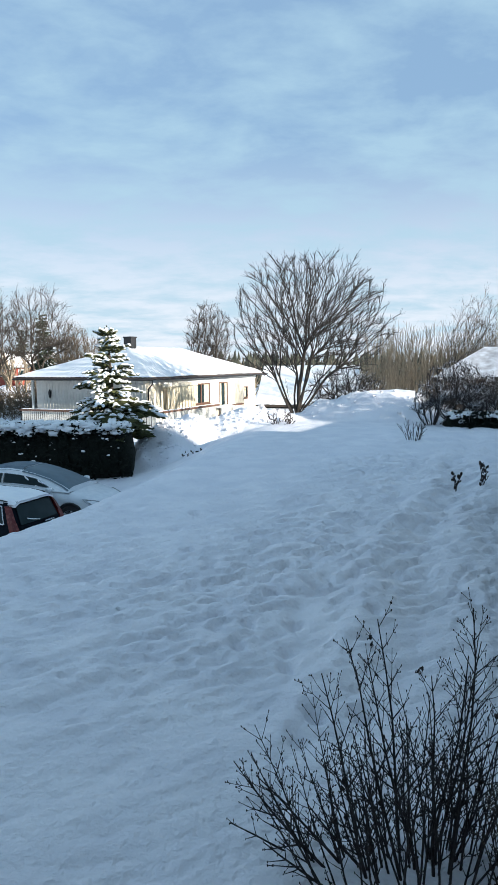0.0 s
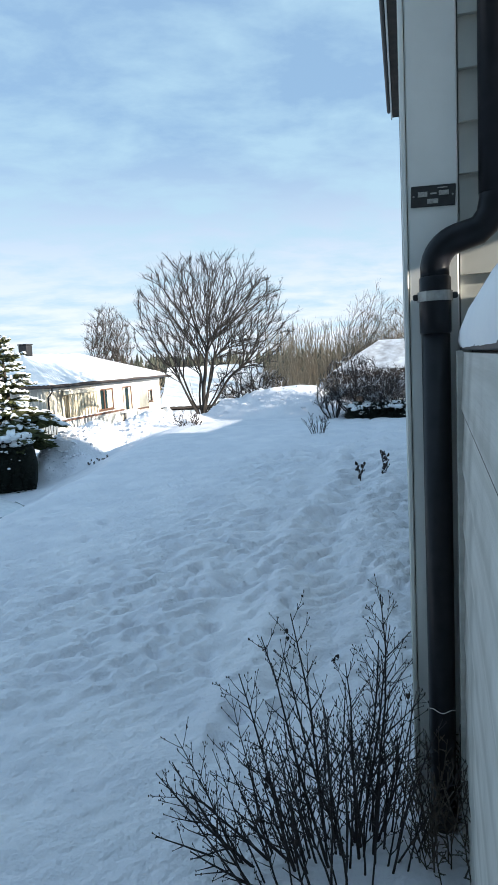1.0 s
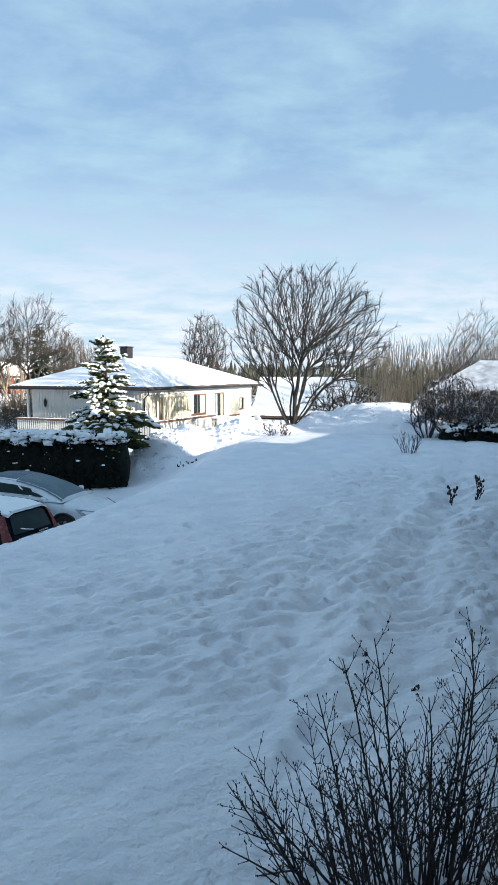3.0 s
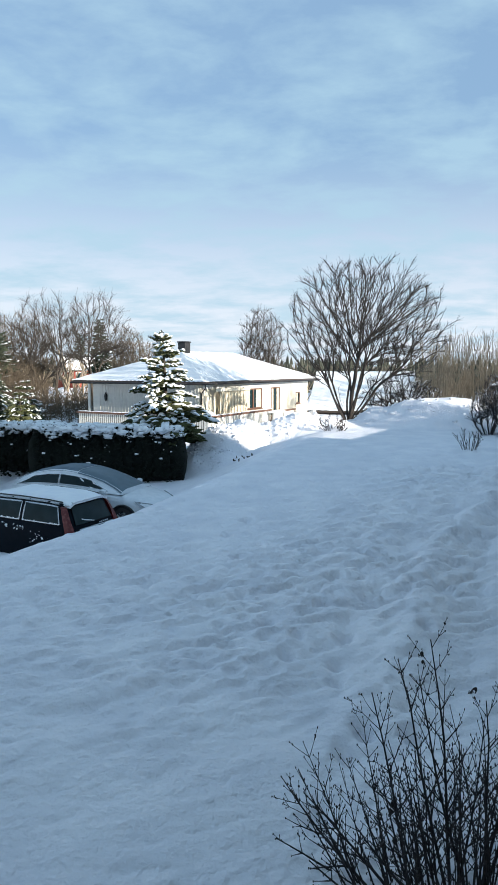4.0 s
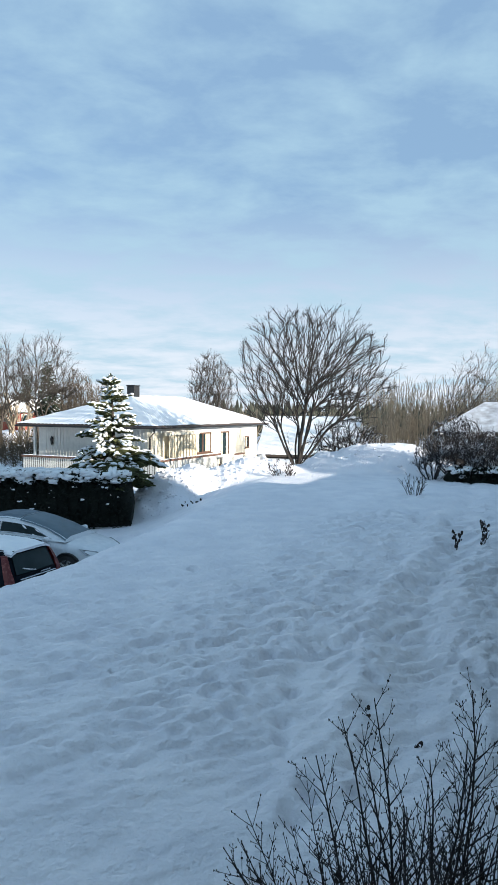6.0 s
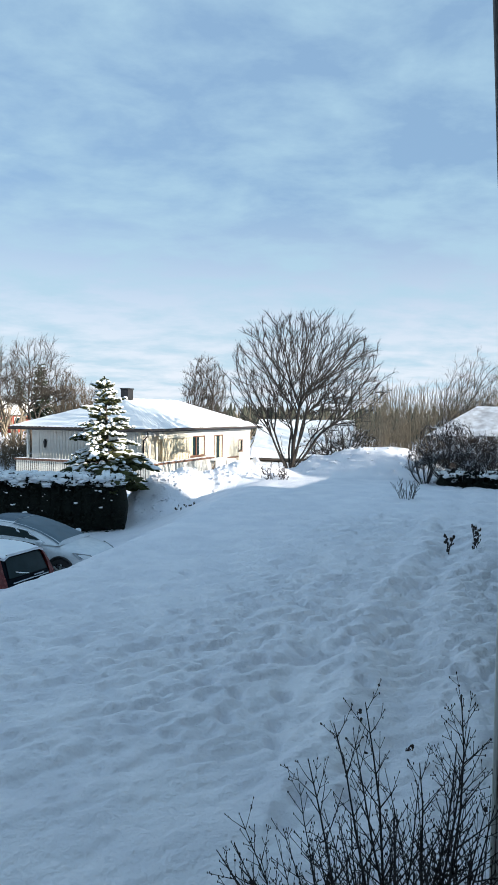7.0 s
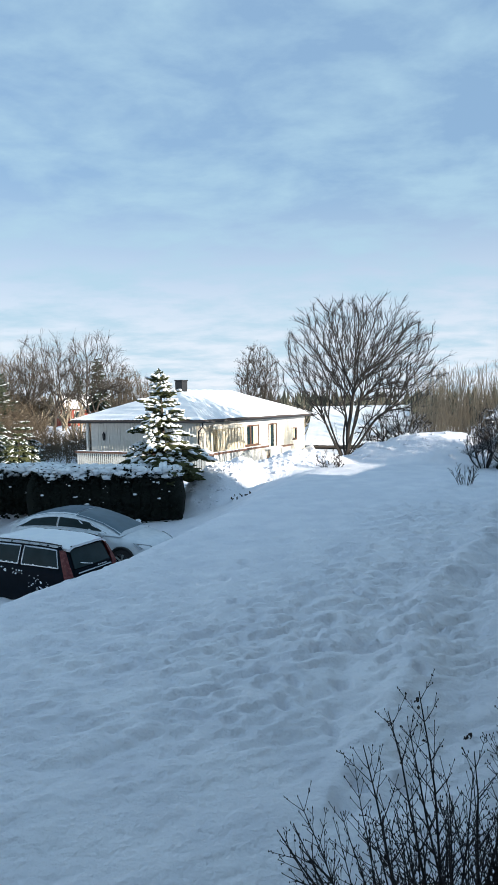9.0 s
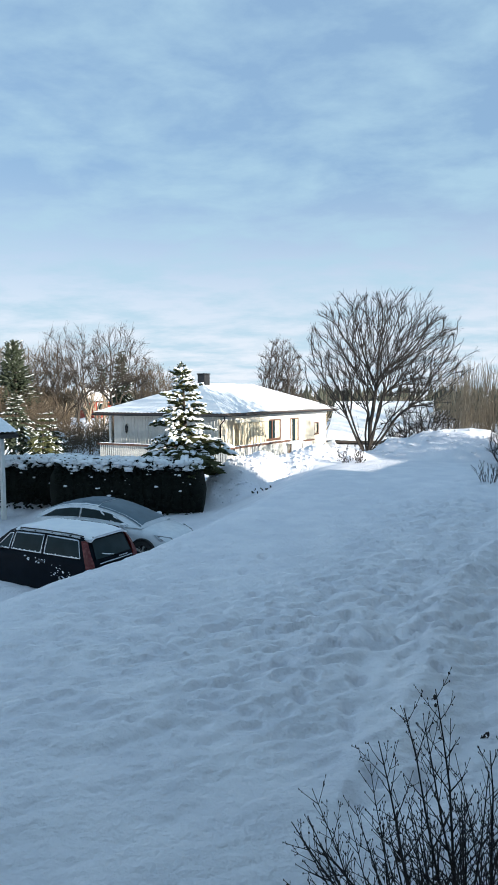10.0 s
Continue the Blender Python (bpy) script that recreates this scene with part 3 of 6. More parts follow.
def porch_parapet():
    low = thing("porch_parapet", OWN @ PORCH, "weathered pale boarded porch parapet capped with snow", "parapet")
    part("core", Geo().box(0.131, 0.35, 0.0, 0.26, 2.0, 2.455), DARK_WOOD, low)
    lap = Geo().add([(-0.006, 0, 0), (-0.006, 1.60, 0), (0.002, 1.60, 0.163), (0.002, 0, 0.163), (0.026, 0, 0), (0.026, 1.6, 0), (0.026, 1.6, 0.163), (0.026, 0, 0.163)],
                    [(0, 3, 2, 1), (0, 1, 5, 4), (3, 7, 6, 2), (4, 5, 6, 7), (0, 4, 7, 3), (1, 2, 6, 5)])
    me = mesh_of("cladding_board", lap, SIDING_WORN)
    seam = mesh_of("joint_filler", Geo().box(0.0, 0.0, 0.0005, 0.028, 1.60, 0.012), DARK_WOOD)
    for i in range(14):
        b = new("cladding_board", me)
        b.parent, b.location = low, (0.104, 0.36, 2.28 - 0.1755 * i)
        f = new("joint_filler", seam)
        f.parent, f.location = low, (0.1015, 0.36, 2.2675 - 0.1755 * i)
    part("corner_trim", Geo().box(0.086, 1.962, 0.1, 0.125, 2.02, 2.45, 0.003), SIDING_WORN, low)
    part("cap_board", Geo().box(0.101, 0.33, 2.448, 0.95, 2.03, 2.462, 0.002), DARK, low)
    prof = [(0.099, 2.456), (0.093, 2.478), (0.097, 2.512), (0.118, 2.560), (0.160, 2.625), (0.215, 2.685), (0.30, 2.745), (0.42, 2.78), (0.60, 2.79), (0.78, 2.75), (0.92, 2.62), (0.95, 2.47)]
    g, n = Geo(), len(prof)
    rows = 40
    for j in range(rows):
        y = 0.33 + 1.70 * j / (rows - 1)
        end = min(1.0, 0.35 + 6 * min(y - 0.33, 2.045 - y))
        for i, (x, z) in enumerate(prof):
            w = 0.010 * (noise.noise(Vector((x * 9, y * 8, 3))) + 0.6 * noise.noise(Vector((x * 30, y * 26, 7))))
            g.v.append((x + (w if i < 4 else 0), y, 2.468 + (z - 2.468) * end ** 0.4 + (w if z > 2.475 else 0.3 * w)))
    for j in range(rows - 1):
        for i in range(n - 1):
            g.f.append((j * n + i, (j + 1) * n + i, (j + 1) * n + i + 1, j * n + i + 1))
    g.f.append(tuple(range(n)))
    g.f.append(tuple((rows - 1) * n + i for i in range(n - 1, -1, -1)))
    part("snow_cap", g, SNOW_CAP, low, "thick rounded cap of snow", smooth=True)
    part("porch_side", Geo().box(0.27, 0.36, 0.0, 3.0, 0.46, 2.44), SIDING_WORN, low)
    return low


own_house()
downpipe()
sign_plate()
porch_parapet()


# ---- plants ----
def rand_dir(d, spread, rn):
    """A direction that leaves d by about spread degrees."""
    d = d.normalized()
    o = d.orthogonal().normalized()
    o = Matrix.Rotation(rn.uniform(0, 2 * math.pi), 3, d) @ o
    a = radians(spread)
    return (d * math.cos(a) + o * math.sin(a)).normalized()


def limb(geo, tips, start, d, length, r0, level, rn, kids, angle, ratio, rise, wobble, sides, twig):
    """One limb with its side limbs; thick ones go to geo[0], thin ones to geo[1]."""
    segs = 5 if level == 0 else (4 if level == 1 else 3)
    pts, p, dirs = [start.copy()], start.copy(), []
    for i in range(segs):
        d = (d + Vector((rn.gauss(0, wobble), rn.gauss(0, wobble), rn.gauss(0, wobble) + rise))).normalized()
        p = p + d * (length / segs)
        pts.append(p.copy())
        dirs.append(d.copy())
    r1 = max(r0 * 0.28, twig)
    radii = [r0 + (r1 - r0) * i / segs for i in range(segs + 1)]
    geo[0 if level < 1 else 1].tube(pts, radii, sides if level == 0 else (4 if level == 1 and sides > 4 else 3), level == 0)
    if level >= len(kids):
        tips.append(pts[-1])
        return
    n = max(1, int(round(kids[level] * rn.uniform(0.75, 1.25))))
    for i in range(n):
        f = 0.22 + 0.76 * (i + rn.uniform(0, 0.9)) / n
        f = min(f, 0.98)
        x = f * segs
        j = min(int(x), segs - 1)
        q = pts[j].lerp(pts[j + 1], x - j)
        ln = length * ratio * rn.uniform(0.7, 1.15) * (1.15 - 0.55 * f)
        limb(geo, tips, q, rand_dir(dirs[j], angle * rn.uniform(0.7, 1.3), rn), ln, max(radii[j] * 0.52, twig), level + 1, rn, kids, angle, ratio, rise, wobble, sides, twig)


def bare_tree(name, x, y, z, height, seed, label, category="tree", stems=1, lean=10, kids=(9, 7, 5), angle=40, ratio=0.5, rise=0.06, wobble=0.07, r0=0.12, twig=0.006, bark=None, twigs=None, base=0.0, sides=7, buds=0, group="", bud=0.0055):
    rn = random.Random(seed)
    tree = thing(name, Matrix.Translation((x, y, z)), label, category, group)
    geo, tips = (Geo(), Geo()), []
    for s in range(stems):
        a = 2 * math.pi * (s + rn.uniform(0, 0.8)) / stems
        tilt = radians(lean * (rn.uniform(0.35, 1.1) if stems > 1 else 0.3))
        d = Vector((math.cos(a) * math.sin(tilt), math.sin(a) * math.sin(tilt), math.cos(tilt)))
        start = Vector((math.cos(a) * base * rn.random() ** 0.5, math.sin(a) * base * rn.random() ** 0.5, -0.15))
        geo = (Geo(), geo[1])
        limb(geo, tips, start, d, height * rn.uniform(0.86, 1.02) * (1.0 - 0.30 * tilt / radians(lean) * (stems > 1)), r0 * rn.uniform(0.7, 1.1), 0, rn, kids, angle, ratio, rise, wobble, sides, twig)
        part("trunk" if stems == 1 else "stem", geo[0], bark or BARK, tree, smooth=True)
    tagged(part("crown", geo[1], twigs or bark or BARK, tree), kind="stuff")
    if buds:
        g = Geo()
        for i, p in enumerate(tips):
            if rn.random() < buds:
                q = bud * rn.uniform(0.6, 1.4)
                g.blob(p, q, q * 0.7, q * 1.5, i, 3, 5, 0.4)
        tagged(part("budding", g, BUD, tree), kind="stuff")
    return tree


def grown_tree(name, x, y, z, centre, radii, seed, label, points=1500, step=0.25, reach=1.6, kill=0.42, stems=4, fan=22, foot=1.0, low=-0.75, tip=0.007, power=2.35, bark=None, twigs=None, group="", outward=0.45, up=0.05, hold=0.7, sprigs=1.6, sprig=0.42, droop=0.0, category="tree", thick=0.035, lead=0.0):
    """A bare tree grown towards points spread through its crown, so that the limbs fork and taper as real ones do."""
    rn, rg = random.Random(seed), np.random.default_rng(seed)
    tree = thing(name, Matrix.Translation((x, y, z)), label, category, group)
    d = rg.normal(size=(points, 3))
    d /= np.linalg.norm(d, axis=1)[:, None]
    d = d[d[:, 2] > low]
    edge = np.array([1 + 0.16 * noise.noise(Vector((q[0] * 2.2 + seed, q[1] * 2.2, q[2] * 2.2))) for q in d])
    goal = d * (rg.random((len(d), 1)) ** 0.45) * edge[:, None] * np.array(radii) + np.array(centre)
    pos, par, way = [], [], []
    for k in range(stems):
        a = 2 * math.pi * (k + 0.6 * rn.random()) / stems
        th = radians(fan) * (rn.uniform(0.5, 1.0) if k else 0.12)
        v = np.array([math.sin(th) * math.cos(a), math.sin(th) * math.sin(a), math.cos(th)])
        p = np.array([0.07 * math.cos(a), 0.07 * math.sin(a), -0.2])
        last = -1
        for i in range(max(2, int((foot if k or not lead else lead) * rn.uniform(0.85, 1.15) / step)) + 1):
            pos.append(p.copy()), par.append(last), way.append(v.copy())
            last = len(pos) - 1
            v = v + rg.normal(size=3) * 0.045 + np.array([0, 0, 0.012])
            v /= np.linalg.norm(v)
            p = p + v * step
    N = np.array(pos)
    D = np.linalg.norm(goal[:, None] - N[None], axis=2)
    near, best = D.argmin(1), D.min(1)
    kids = [0] * len(pos)
    for _ in range(140):
        act = best < max(reach, best.min() + 0.3 * step)
        if not act.any():
            break
        fresh = []
        pull = (goal - np.array(pos)[near]) / np.maximum(best, 1e-6)[:, None]
        for q in np.unique(near[act]):
            if kids[q] > 2:
                continue
            v = pull[act & (near == q)].mean(0)
            out = pos[q] - np.array([centre[0] * 0.5, centre[1] * 0.5, 0.12 * centre[2]])
            v = 0.75 * v / max(np.linalg.norm(v), 1e-6) + outward * out / max(np.linalg.norm(out), 0.1) + hold * way[q] + np.array([0, 0, up]) + rg.normal(size=3) * 0.07
            v /= np.linalg.norm(v)
            pos.append(pos[q] + v * step), par.append(int(q)), way.append(v)
            kids[q] += 1
            kids.append(0)
            fresh.append(len(pos) - 1)
        if not fresh:
            break
        F = np.array([pos[i] for i in fresh])
        D = np.linalg.norm(goal[:, None] - F[None], axis=2)
        m = D.min(1)
        closer = m < best
        near = np.where(closer, np.array(fresh)[D.argmin(1)], near)
        best = np.minimum(m, best)
        keep = best > kill
        goal, near, best = goal[keep], near[keep], best[keep]
        if len(goal) < 3:
            break
    n = len(pos)
    sums, main, big = [0.0] * n, [-1] * n, [0.0] * n
    rad = [tip] * n
    for i in range(n - 1, -1, -1):
        rad[i] = max(tip, sums[i] ** (1 / power) if sums[i] else tip)
        if par[i] >= 0:
            sums[par[i]] += rad[i] ** power
            if rad[i] > big[par[i]]:
                big[par[i]], main[par[i]] = rad[i], i
    crown = Geo()
    for i in range(n):
        if par[i] >= 0 and main[par[i]] == i:
            continue
        chain, j = ([par[i]] if par[i] >= 0 else []) + [i], i
        while main[j] >= 0:
            j = main[j]
            chain.append(j)
        rs = [min(rad[c], rad[i]) for c in chain]
        end = Vector(pos[chain[-1]]) + Vector(way[chain[-1]]) * sprig * 0.8
        pts = [Vector(pos[c]) for c in chain] + [end]
        rs.append(tip * 0.5)
        if rad[i] > thick:
            part("trunk" if par[i] < 0 else "limb", Geo().tube(pts, rs, 7), bark or BARK, tree, smooth=True)
        else:
            crown.tube(pts, rs, 4 if rad[i] > 2 * tip else 3, False)
    for i in range(n):
        if rad[i] > 3.2 * tip:
            continue
        for _ in range(int(sprigs + rn.random())):
            v = rand_dir(Vector(way[i]), rn.uniform(22, 50), rn)
            v = (v + Vector((0, 0, 0.15 - droop))).normalized()
            p = Vector(pos[i]) + Vector(way[i]) * step * rn.random()
            ln = sprig * rn.uniform(0.5, 1.25)
            q = p + v * ln * 0.5
            e = q + (v + Vector((0, 0, 0.15 - 1.5 * droop))).normalized() * ln * 0.5
            crown.tube([p, q, e], [tip * 0.75, tip * 0.6, tip * 0.4], 3, False)
    tagged(part("crown", crown, twigs or bark or BARK, tree), kind="stuff")
    return tree


def conifer(name, x, y, z, height, width, seed, label, snow=0.5, whorls=13, per=8, needles=None, group="", clear=0.0, droop=0.35, pad=0.6, taper=0.75, fingers=0.0, bare_below=0.0, shaggy=0.02, finger=1.0):
    """A conifer of drooping branches that carry needle sprays and pads of snow."""
    rn = random.Random(seed)
    tree = thing(name, Matrix.Translation((x, y, z)), label, "tree", group)
    trunk = Geo().tube([(0, 0, -0.2), (0.02 * height, 0, height * 0.5), (0, 0.01 * height, height)], [0.022 * height, 0.014 * height, 0.004 * height], 7)
    part("trunk", trunk, BARK, tree)
    leaf, pads = Geo(), Geo()
    for w in range(whorls):
        f = clear + (1 - clear) * (w + 0.3) / whorls
        reach = width * (1 - f) ** taper * rn.uniform(0.8, 1.1) + 0.035 * height
        for b in range(per + int(per * 0.6 * (1 - f))):
            a = 2 * math.pi * (b + rn.uniform(0, 0.8)) / per + w * 0.7
            ln = reach * rn.uniform(0.65, 1.12)
            h0 = height * f + rn.uniform(-shaggy, shaggy) * height
            ca, sa = math.cos(a), math.sin(a)
            tip_up = ln * (0.25 * (1 - 2 * droop) + 0.6 * float(step01((f - 0.5) / 0.5)))
            pts = [Vector((ca * ln * t, sa * ln * t, h0 + tip_up * t - droop * ln * t * t)) for t in (0, 0.35, 0.7, 1.0)]
            leaf.tube(pts, [0.010 * height * (1 - f) + 0.01, 0.018 * ln + 0.012, 0.016 * ln + 0.01, 0.005], 4, False)
            m = 8
            for s in range(m):
                t = 0.25 + 0.75 * (s + rn.random()) / m
                q = Vector((ca * ln * t, sa * ln * t, h0 + tip_up * t - droop * ln * t * t))
                for sd in (-1, 1):
                    sl = ln * 0.42 * (1.15 - t) * rn.uniform(0.7, 1.2) + 0.05
                    dr = Vector((ca * 0.75 - sa * sd * 0.8, sa * 0.75 + ca * sd * 0.8, rn.uniform(-0.35, 0.2)))
                    leaf.tube([q, q + dr * sl * 0.55 + Vector((0, 0, -0.03 * sl)), q + dr * sl], [0.07 * sl + 0.012, 0.15 * sl + 0.014, 0.004], 4, False)
                    if fingers and f > bare_below and rn.random() < fingers and dr.z > -0.25:
                        fz = (0.016 + 0.018 * sl) * rn.uniform(0.7, 1.4) * finger
                        pads.tube([q + dr * sl * 0.25 + Vector((0, 0, 0.04)), q + dr * sl * 0.6 + Vector((0, 0, 0.045 + 0.04 * sl)), q + dr * sl * 0.98 + Vector((0, 0, 0.02))], [fz * 0.5, fz * 1.5, fz * 0.5], 5, True, 0.6)
                if rn.random() < snow and t > 0.3 and f > bare_below * rn.uniform(0.8, 1.2):
                    sz = (0.028 + 0.055 * ln) * rn.uniform(0.6, 1.3) * pad
                    t2 = min(t + rn.uniform(0.22, 0.50), 1.08)
                    sw = rn.uniform(-0.22, 0.22) * ln * t
                    off = Vector((-sa * sw, ca * sw, 0))
                    run = [Vector((ca * ln * k, sa * ln * k, h0 + tip_up * k - droop * ln * k * k + 0.02)) + off for k in (t, t + (t2 - t) * 0.3, t + (t2 - t) * 0.75, t2)]
                    pads.tube(run, [sz * 0.3, sz, sz * 1.15, sz * 0.35], 7, True, 0.5)
    tagged(part("foliage", leaf, needles or NEEDLE, tree), kind="stuff")
    if pads.v:
        tagged(part("snow", pads, SNOW_CAP, tree, smooth=True), kind="stuff")
    return tree


def hedge(name, x0, y0, x1, y1, thick, z0a, z0b, z1a, z1b, seed, label, snow=1.0):
    """A clipped hedge between two points, of dark clumps with snow on top."""
    rn = random.Random(seed)
    d = Vector((x1 - x0, y1 - y0, 0))
    ln = d.length
    d.normalize()
    side = Vector((d.y, -d.x, 0))
    ob = thing(name, Matrix.Translation((x0, y0, 0)), label, "hedge")
    core, leaf, cap = Geo(), Geo(), Geo()
    n = int(ln / 0.35)
    for i in range(n):
        t = (i + 0.5) / n
        lo, hi = z0a + (z0b - z0a) * t, z1a + (z1b - z1a) * t
        c = d * (ln * t)
        h2 = (hi - lo) / 2
        core.blob((c.x, c.y, lo + h2), 0.42, thick * 0.5, h2, rn.random(), 6, 8, 0.08)
    for i in range(int(ln * 420)):
        t, u = rn.random(), rn.random()
        lo, hi = z0a + (z0b - z0a) * t, z1a + (z1b - z1a) * t
        if u < 0.6:
            p = d * (ln * t) + side * (thick * 0.5 * rn.uniform(0.82, 1.05))
            z = lo + (hi - lo) * rn.random() ** 0.9
        else:
            p = d * (ln * t) + side * (thick * 0.5 * rn.uniform(-1, 1))
            z = hi + rn.uniform(-0.1, 0.06)
        q = rn.uniform(0.022, 0.05)
        leaf.blob((p.x, p.y, z), q * 1.3, q, q, rn.random(), 3, 5, 0.4)
    for i in range(int(ln * 185 * snow)):
        t, u = rn.random(), rn.random()
        lo, hi = z0a + (z0b - z0a) * t, z1a + (z1b - z1a) * t
        if u < 0.93:
            p, z = d * (ln * t) + side * (thick * 0.5 * rn.uniform(-1, 1.02)), hi + rn.uniform(-0.08, 0.06)
            q = rn.uniform(0.04, 0.13)
        else:
            p, z = d * (ln * t) + side * (thick * 0.5 * rn.uniform(0.98, 1.1)), hi - 0.55 * rn.random() ** 3.2 * (hi - lo)
            q = 0.016 + 0.05 * rn.random() ** 2
        cap.blob((p.x, p.y, z), q * 1.25, q, q * 0.62, rn.random(), 4, 6, 0.35)
    for i in range(int(ln * 26 * snow)):
        # slabs that slump over the shoulder
        t = rn.random()
        hi = z1a + (z1b - z1a) * t
        p = d * (ln * t) + side * (thick * 0.5 * rn.uniform(0.55, 1.05))
        q = rn.uniform(0.06, 0.15)
        cap.blob((p.x, p.y, hi - 0.02 - 0.30 * rn.random() ** 2), q * 1.5, q * 0.9, q * 0.7, rn.random(), 5, 7, 0.40)
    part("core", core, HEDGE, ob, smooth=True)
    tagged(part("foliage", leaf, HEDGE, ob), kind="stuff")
    tagged(part("snow", cap, SNOW_CAP, ob, "clumps of fresh snow", smooth=True), kind="stuff")
    return ob


# ---- neighbour's bungalow (x along the long sunny front, y along the short shaded front) ----
def neighbour():
    lx, ly, ze = 15.6, 8.6, 1.62
    m = Matrix.Translation((-2.62, 36.68, 0)) @ pose(0, 0, 0, 0, 0, 61)
    house = thing("bungalow", m, "cream bungalow with a snow-covered hipped roof and brown windows", "house")
    t = 0.25
    # sunny front with three openings, built of butted blocks
    front = Geo()
    holes = [(5.30, 7.75, -0.18, 1.2), (9.15, 10.55, -1.0, 1.2), (13.3, 14.1, -0.16, 0.75)]
    x = 0.0
    for a, b, lo, hi in holes:
        front.box(x, 0, -2.2, a, t, ze)
        front.box(a, 0, -2.2, b, t, lo)
        front.box(a, 0, hi, b, t, ze)
        x = b
    front.box(x, 0, -2.2, lx, t, ze)
    part("front_wall", front, CREAM, house)
    side = Geo()
    side.box(0, t, -2.2, t, 7.85, ze)
    side.box(0.0, 7.85, -2.2, 2.4, 8.1, ze)
    part("side_wall", side, GREY_BOARD, house)
    part("back_wall", Geo().box(0, ly - t, -2.2, lx, ly, -0.6).box(2.2, 8.1, -0.6, lx, ly, ze).box(lx - t, t, -2.2, lx, ly - t, ze), CREAM, house)
    part("inner_floor", Geo().box(t, t, -1.2, lx - t, ly - t, -1.1), BROWN, house)
    # porch post
    part("porch_post", Geo().box(0.02, 8.42, -1.1, 0.16, 8.56, ze, 0.01), WHITE, house)
    # battens of the side wall
    bm_ = mesh_of("batten", Geo().box(-0.026, -0.022, -1.0, 0, 0.022, ze - 0.02, 0.003), GREY_BOARD)
    for i in range(34):
        yy = 0.1 + i * 0.225
        b = new("batten", bm_)
        b.parent, b.location = house, (0, yy, 0)
    # windows
    for a, b, lo, hi in holes:
        name = "door" if lo < -0.5 else "window"
        w = new(name)
        w.parent, w.location = house, (a, 0, lo)
        W, H = b - a, hi - lo
        fr = Geo()
        f = 0.09
        fr.box(0, -0.03, 0, f, 0.09, H, 0.006).box(W - f, -0.03, 0, W, 0.09, H, 0.006).box(f, -0.03, H - f, W - f, 0.09, H, 0.006).box(f, -0.03, 0, W - f, 0.09, f, 0.006)
        if W > 1.5:
            fr.box(W / 2 - 0.06, -0.03, f, W / 2 + 0.06, 0.09, H - f, 0.006)
        part("frame", fr, BROWN, w)
        trim = Geo()
        trim.box(-0.1, -0.02, -0.1, 0, 0.0, H + 0.1).box(W, -0.02, -0.1, W + 0.1, 0.0, H + 0.1).box(0, -0.02, H, W, 0.0, H + 0.1)
        part("casing", trim, WHITE, w)
        part("pane", Geo().box(f, 0.03, f, W - f, 0.045, H - f), GLASS, w)
        part("sill", Geo().box(-0.08, -0.09, -0.05, W + 0.08, 0.0, -0.002, 0.006), BROWN, w)
        for c0, c1 in (((f, 0.32 * W), (0.68 * W, W - f)) if W > 1.0 else ((f, W * 0.6),)):
            nn, cur = 8, Geo()
            pts = [(c0 + (c1 - c0) * i / nn, 0.022 + 0.006 * (i % 2)) for i in range(nn + 1)]
            cur.add([(px, py, zz) for zz in (f, H - f) for px, py in pts], [(i, i + 1, nn + 2 + i, nn + 1 + i) for i in range(nn)])
            part("curtain", cur, CURTAIN, w)
    # slatted screen on the balcony and small awning board over it
    sm = mesh_of("screen_board", Geo().box(-0.075, -0.02, 0, 0.075, 0.02, 1.55, 0.004), CREAM_BOARD)
    for i in range(18):
        b = new("screen_board", sm)
        b.parent, b.location = house, (1.75 + i * 0.185, -0.35 - 0.04 * (i % 2), -0.45)
    part("awning_board", Geo().box(1.0, -0.5, 1.14, 5.2, -0.42, 1.34, 0.01), CREAM, house)
    # roof: eaves boards, tiles under snow, ribbed snow on each plane
    ov, zr = 0.70, 3.60
    x0, x1, y0, y1 = -ov, lx + ov, -ov, ly + ov
    half = (y1 - y0) / 2
    ra, rb = (x0 + half, (y0 + y1) / 2), (x1 - half, (y0 + y1) / 2)
    slab = Geo().add([(x0, y0, ze - 0.02), (x1, y0, ze - 0.02), (x1, y1, ze - 0.02), (x0, y1, ze - 0.02), (x0, y0, ze + 0.10), (x1, y0, ze + 0.10), (x1, y1, ze + 0.10), (x0, y1, ze + 0.10), (*ra, zr), (*rb, zr)],
                     [(3, 2, 1, 0), (0, 1, 5, 4), (1, 2, 6, 5), (2, 3, 7, 6), (3, 0, 4, 7), (4, 5, 9, 8), (5, 6, 9), (6, 7, 8, 9), (7, 4, 8)])
    roof = part("roof", slab, TILE, house)
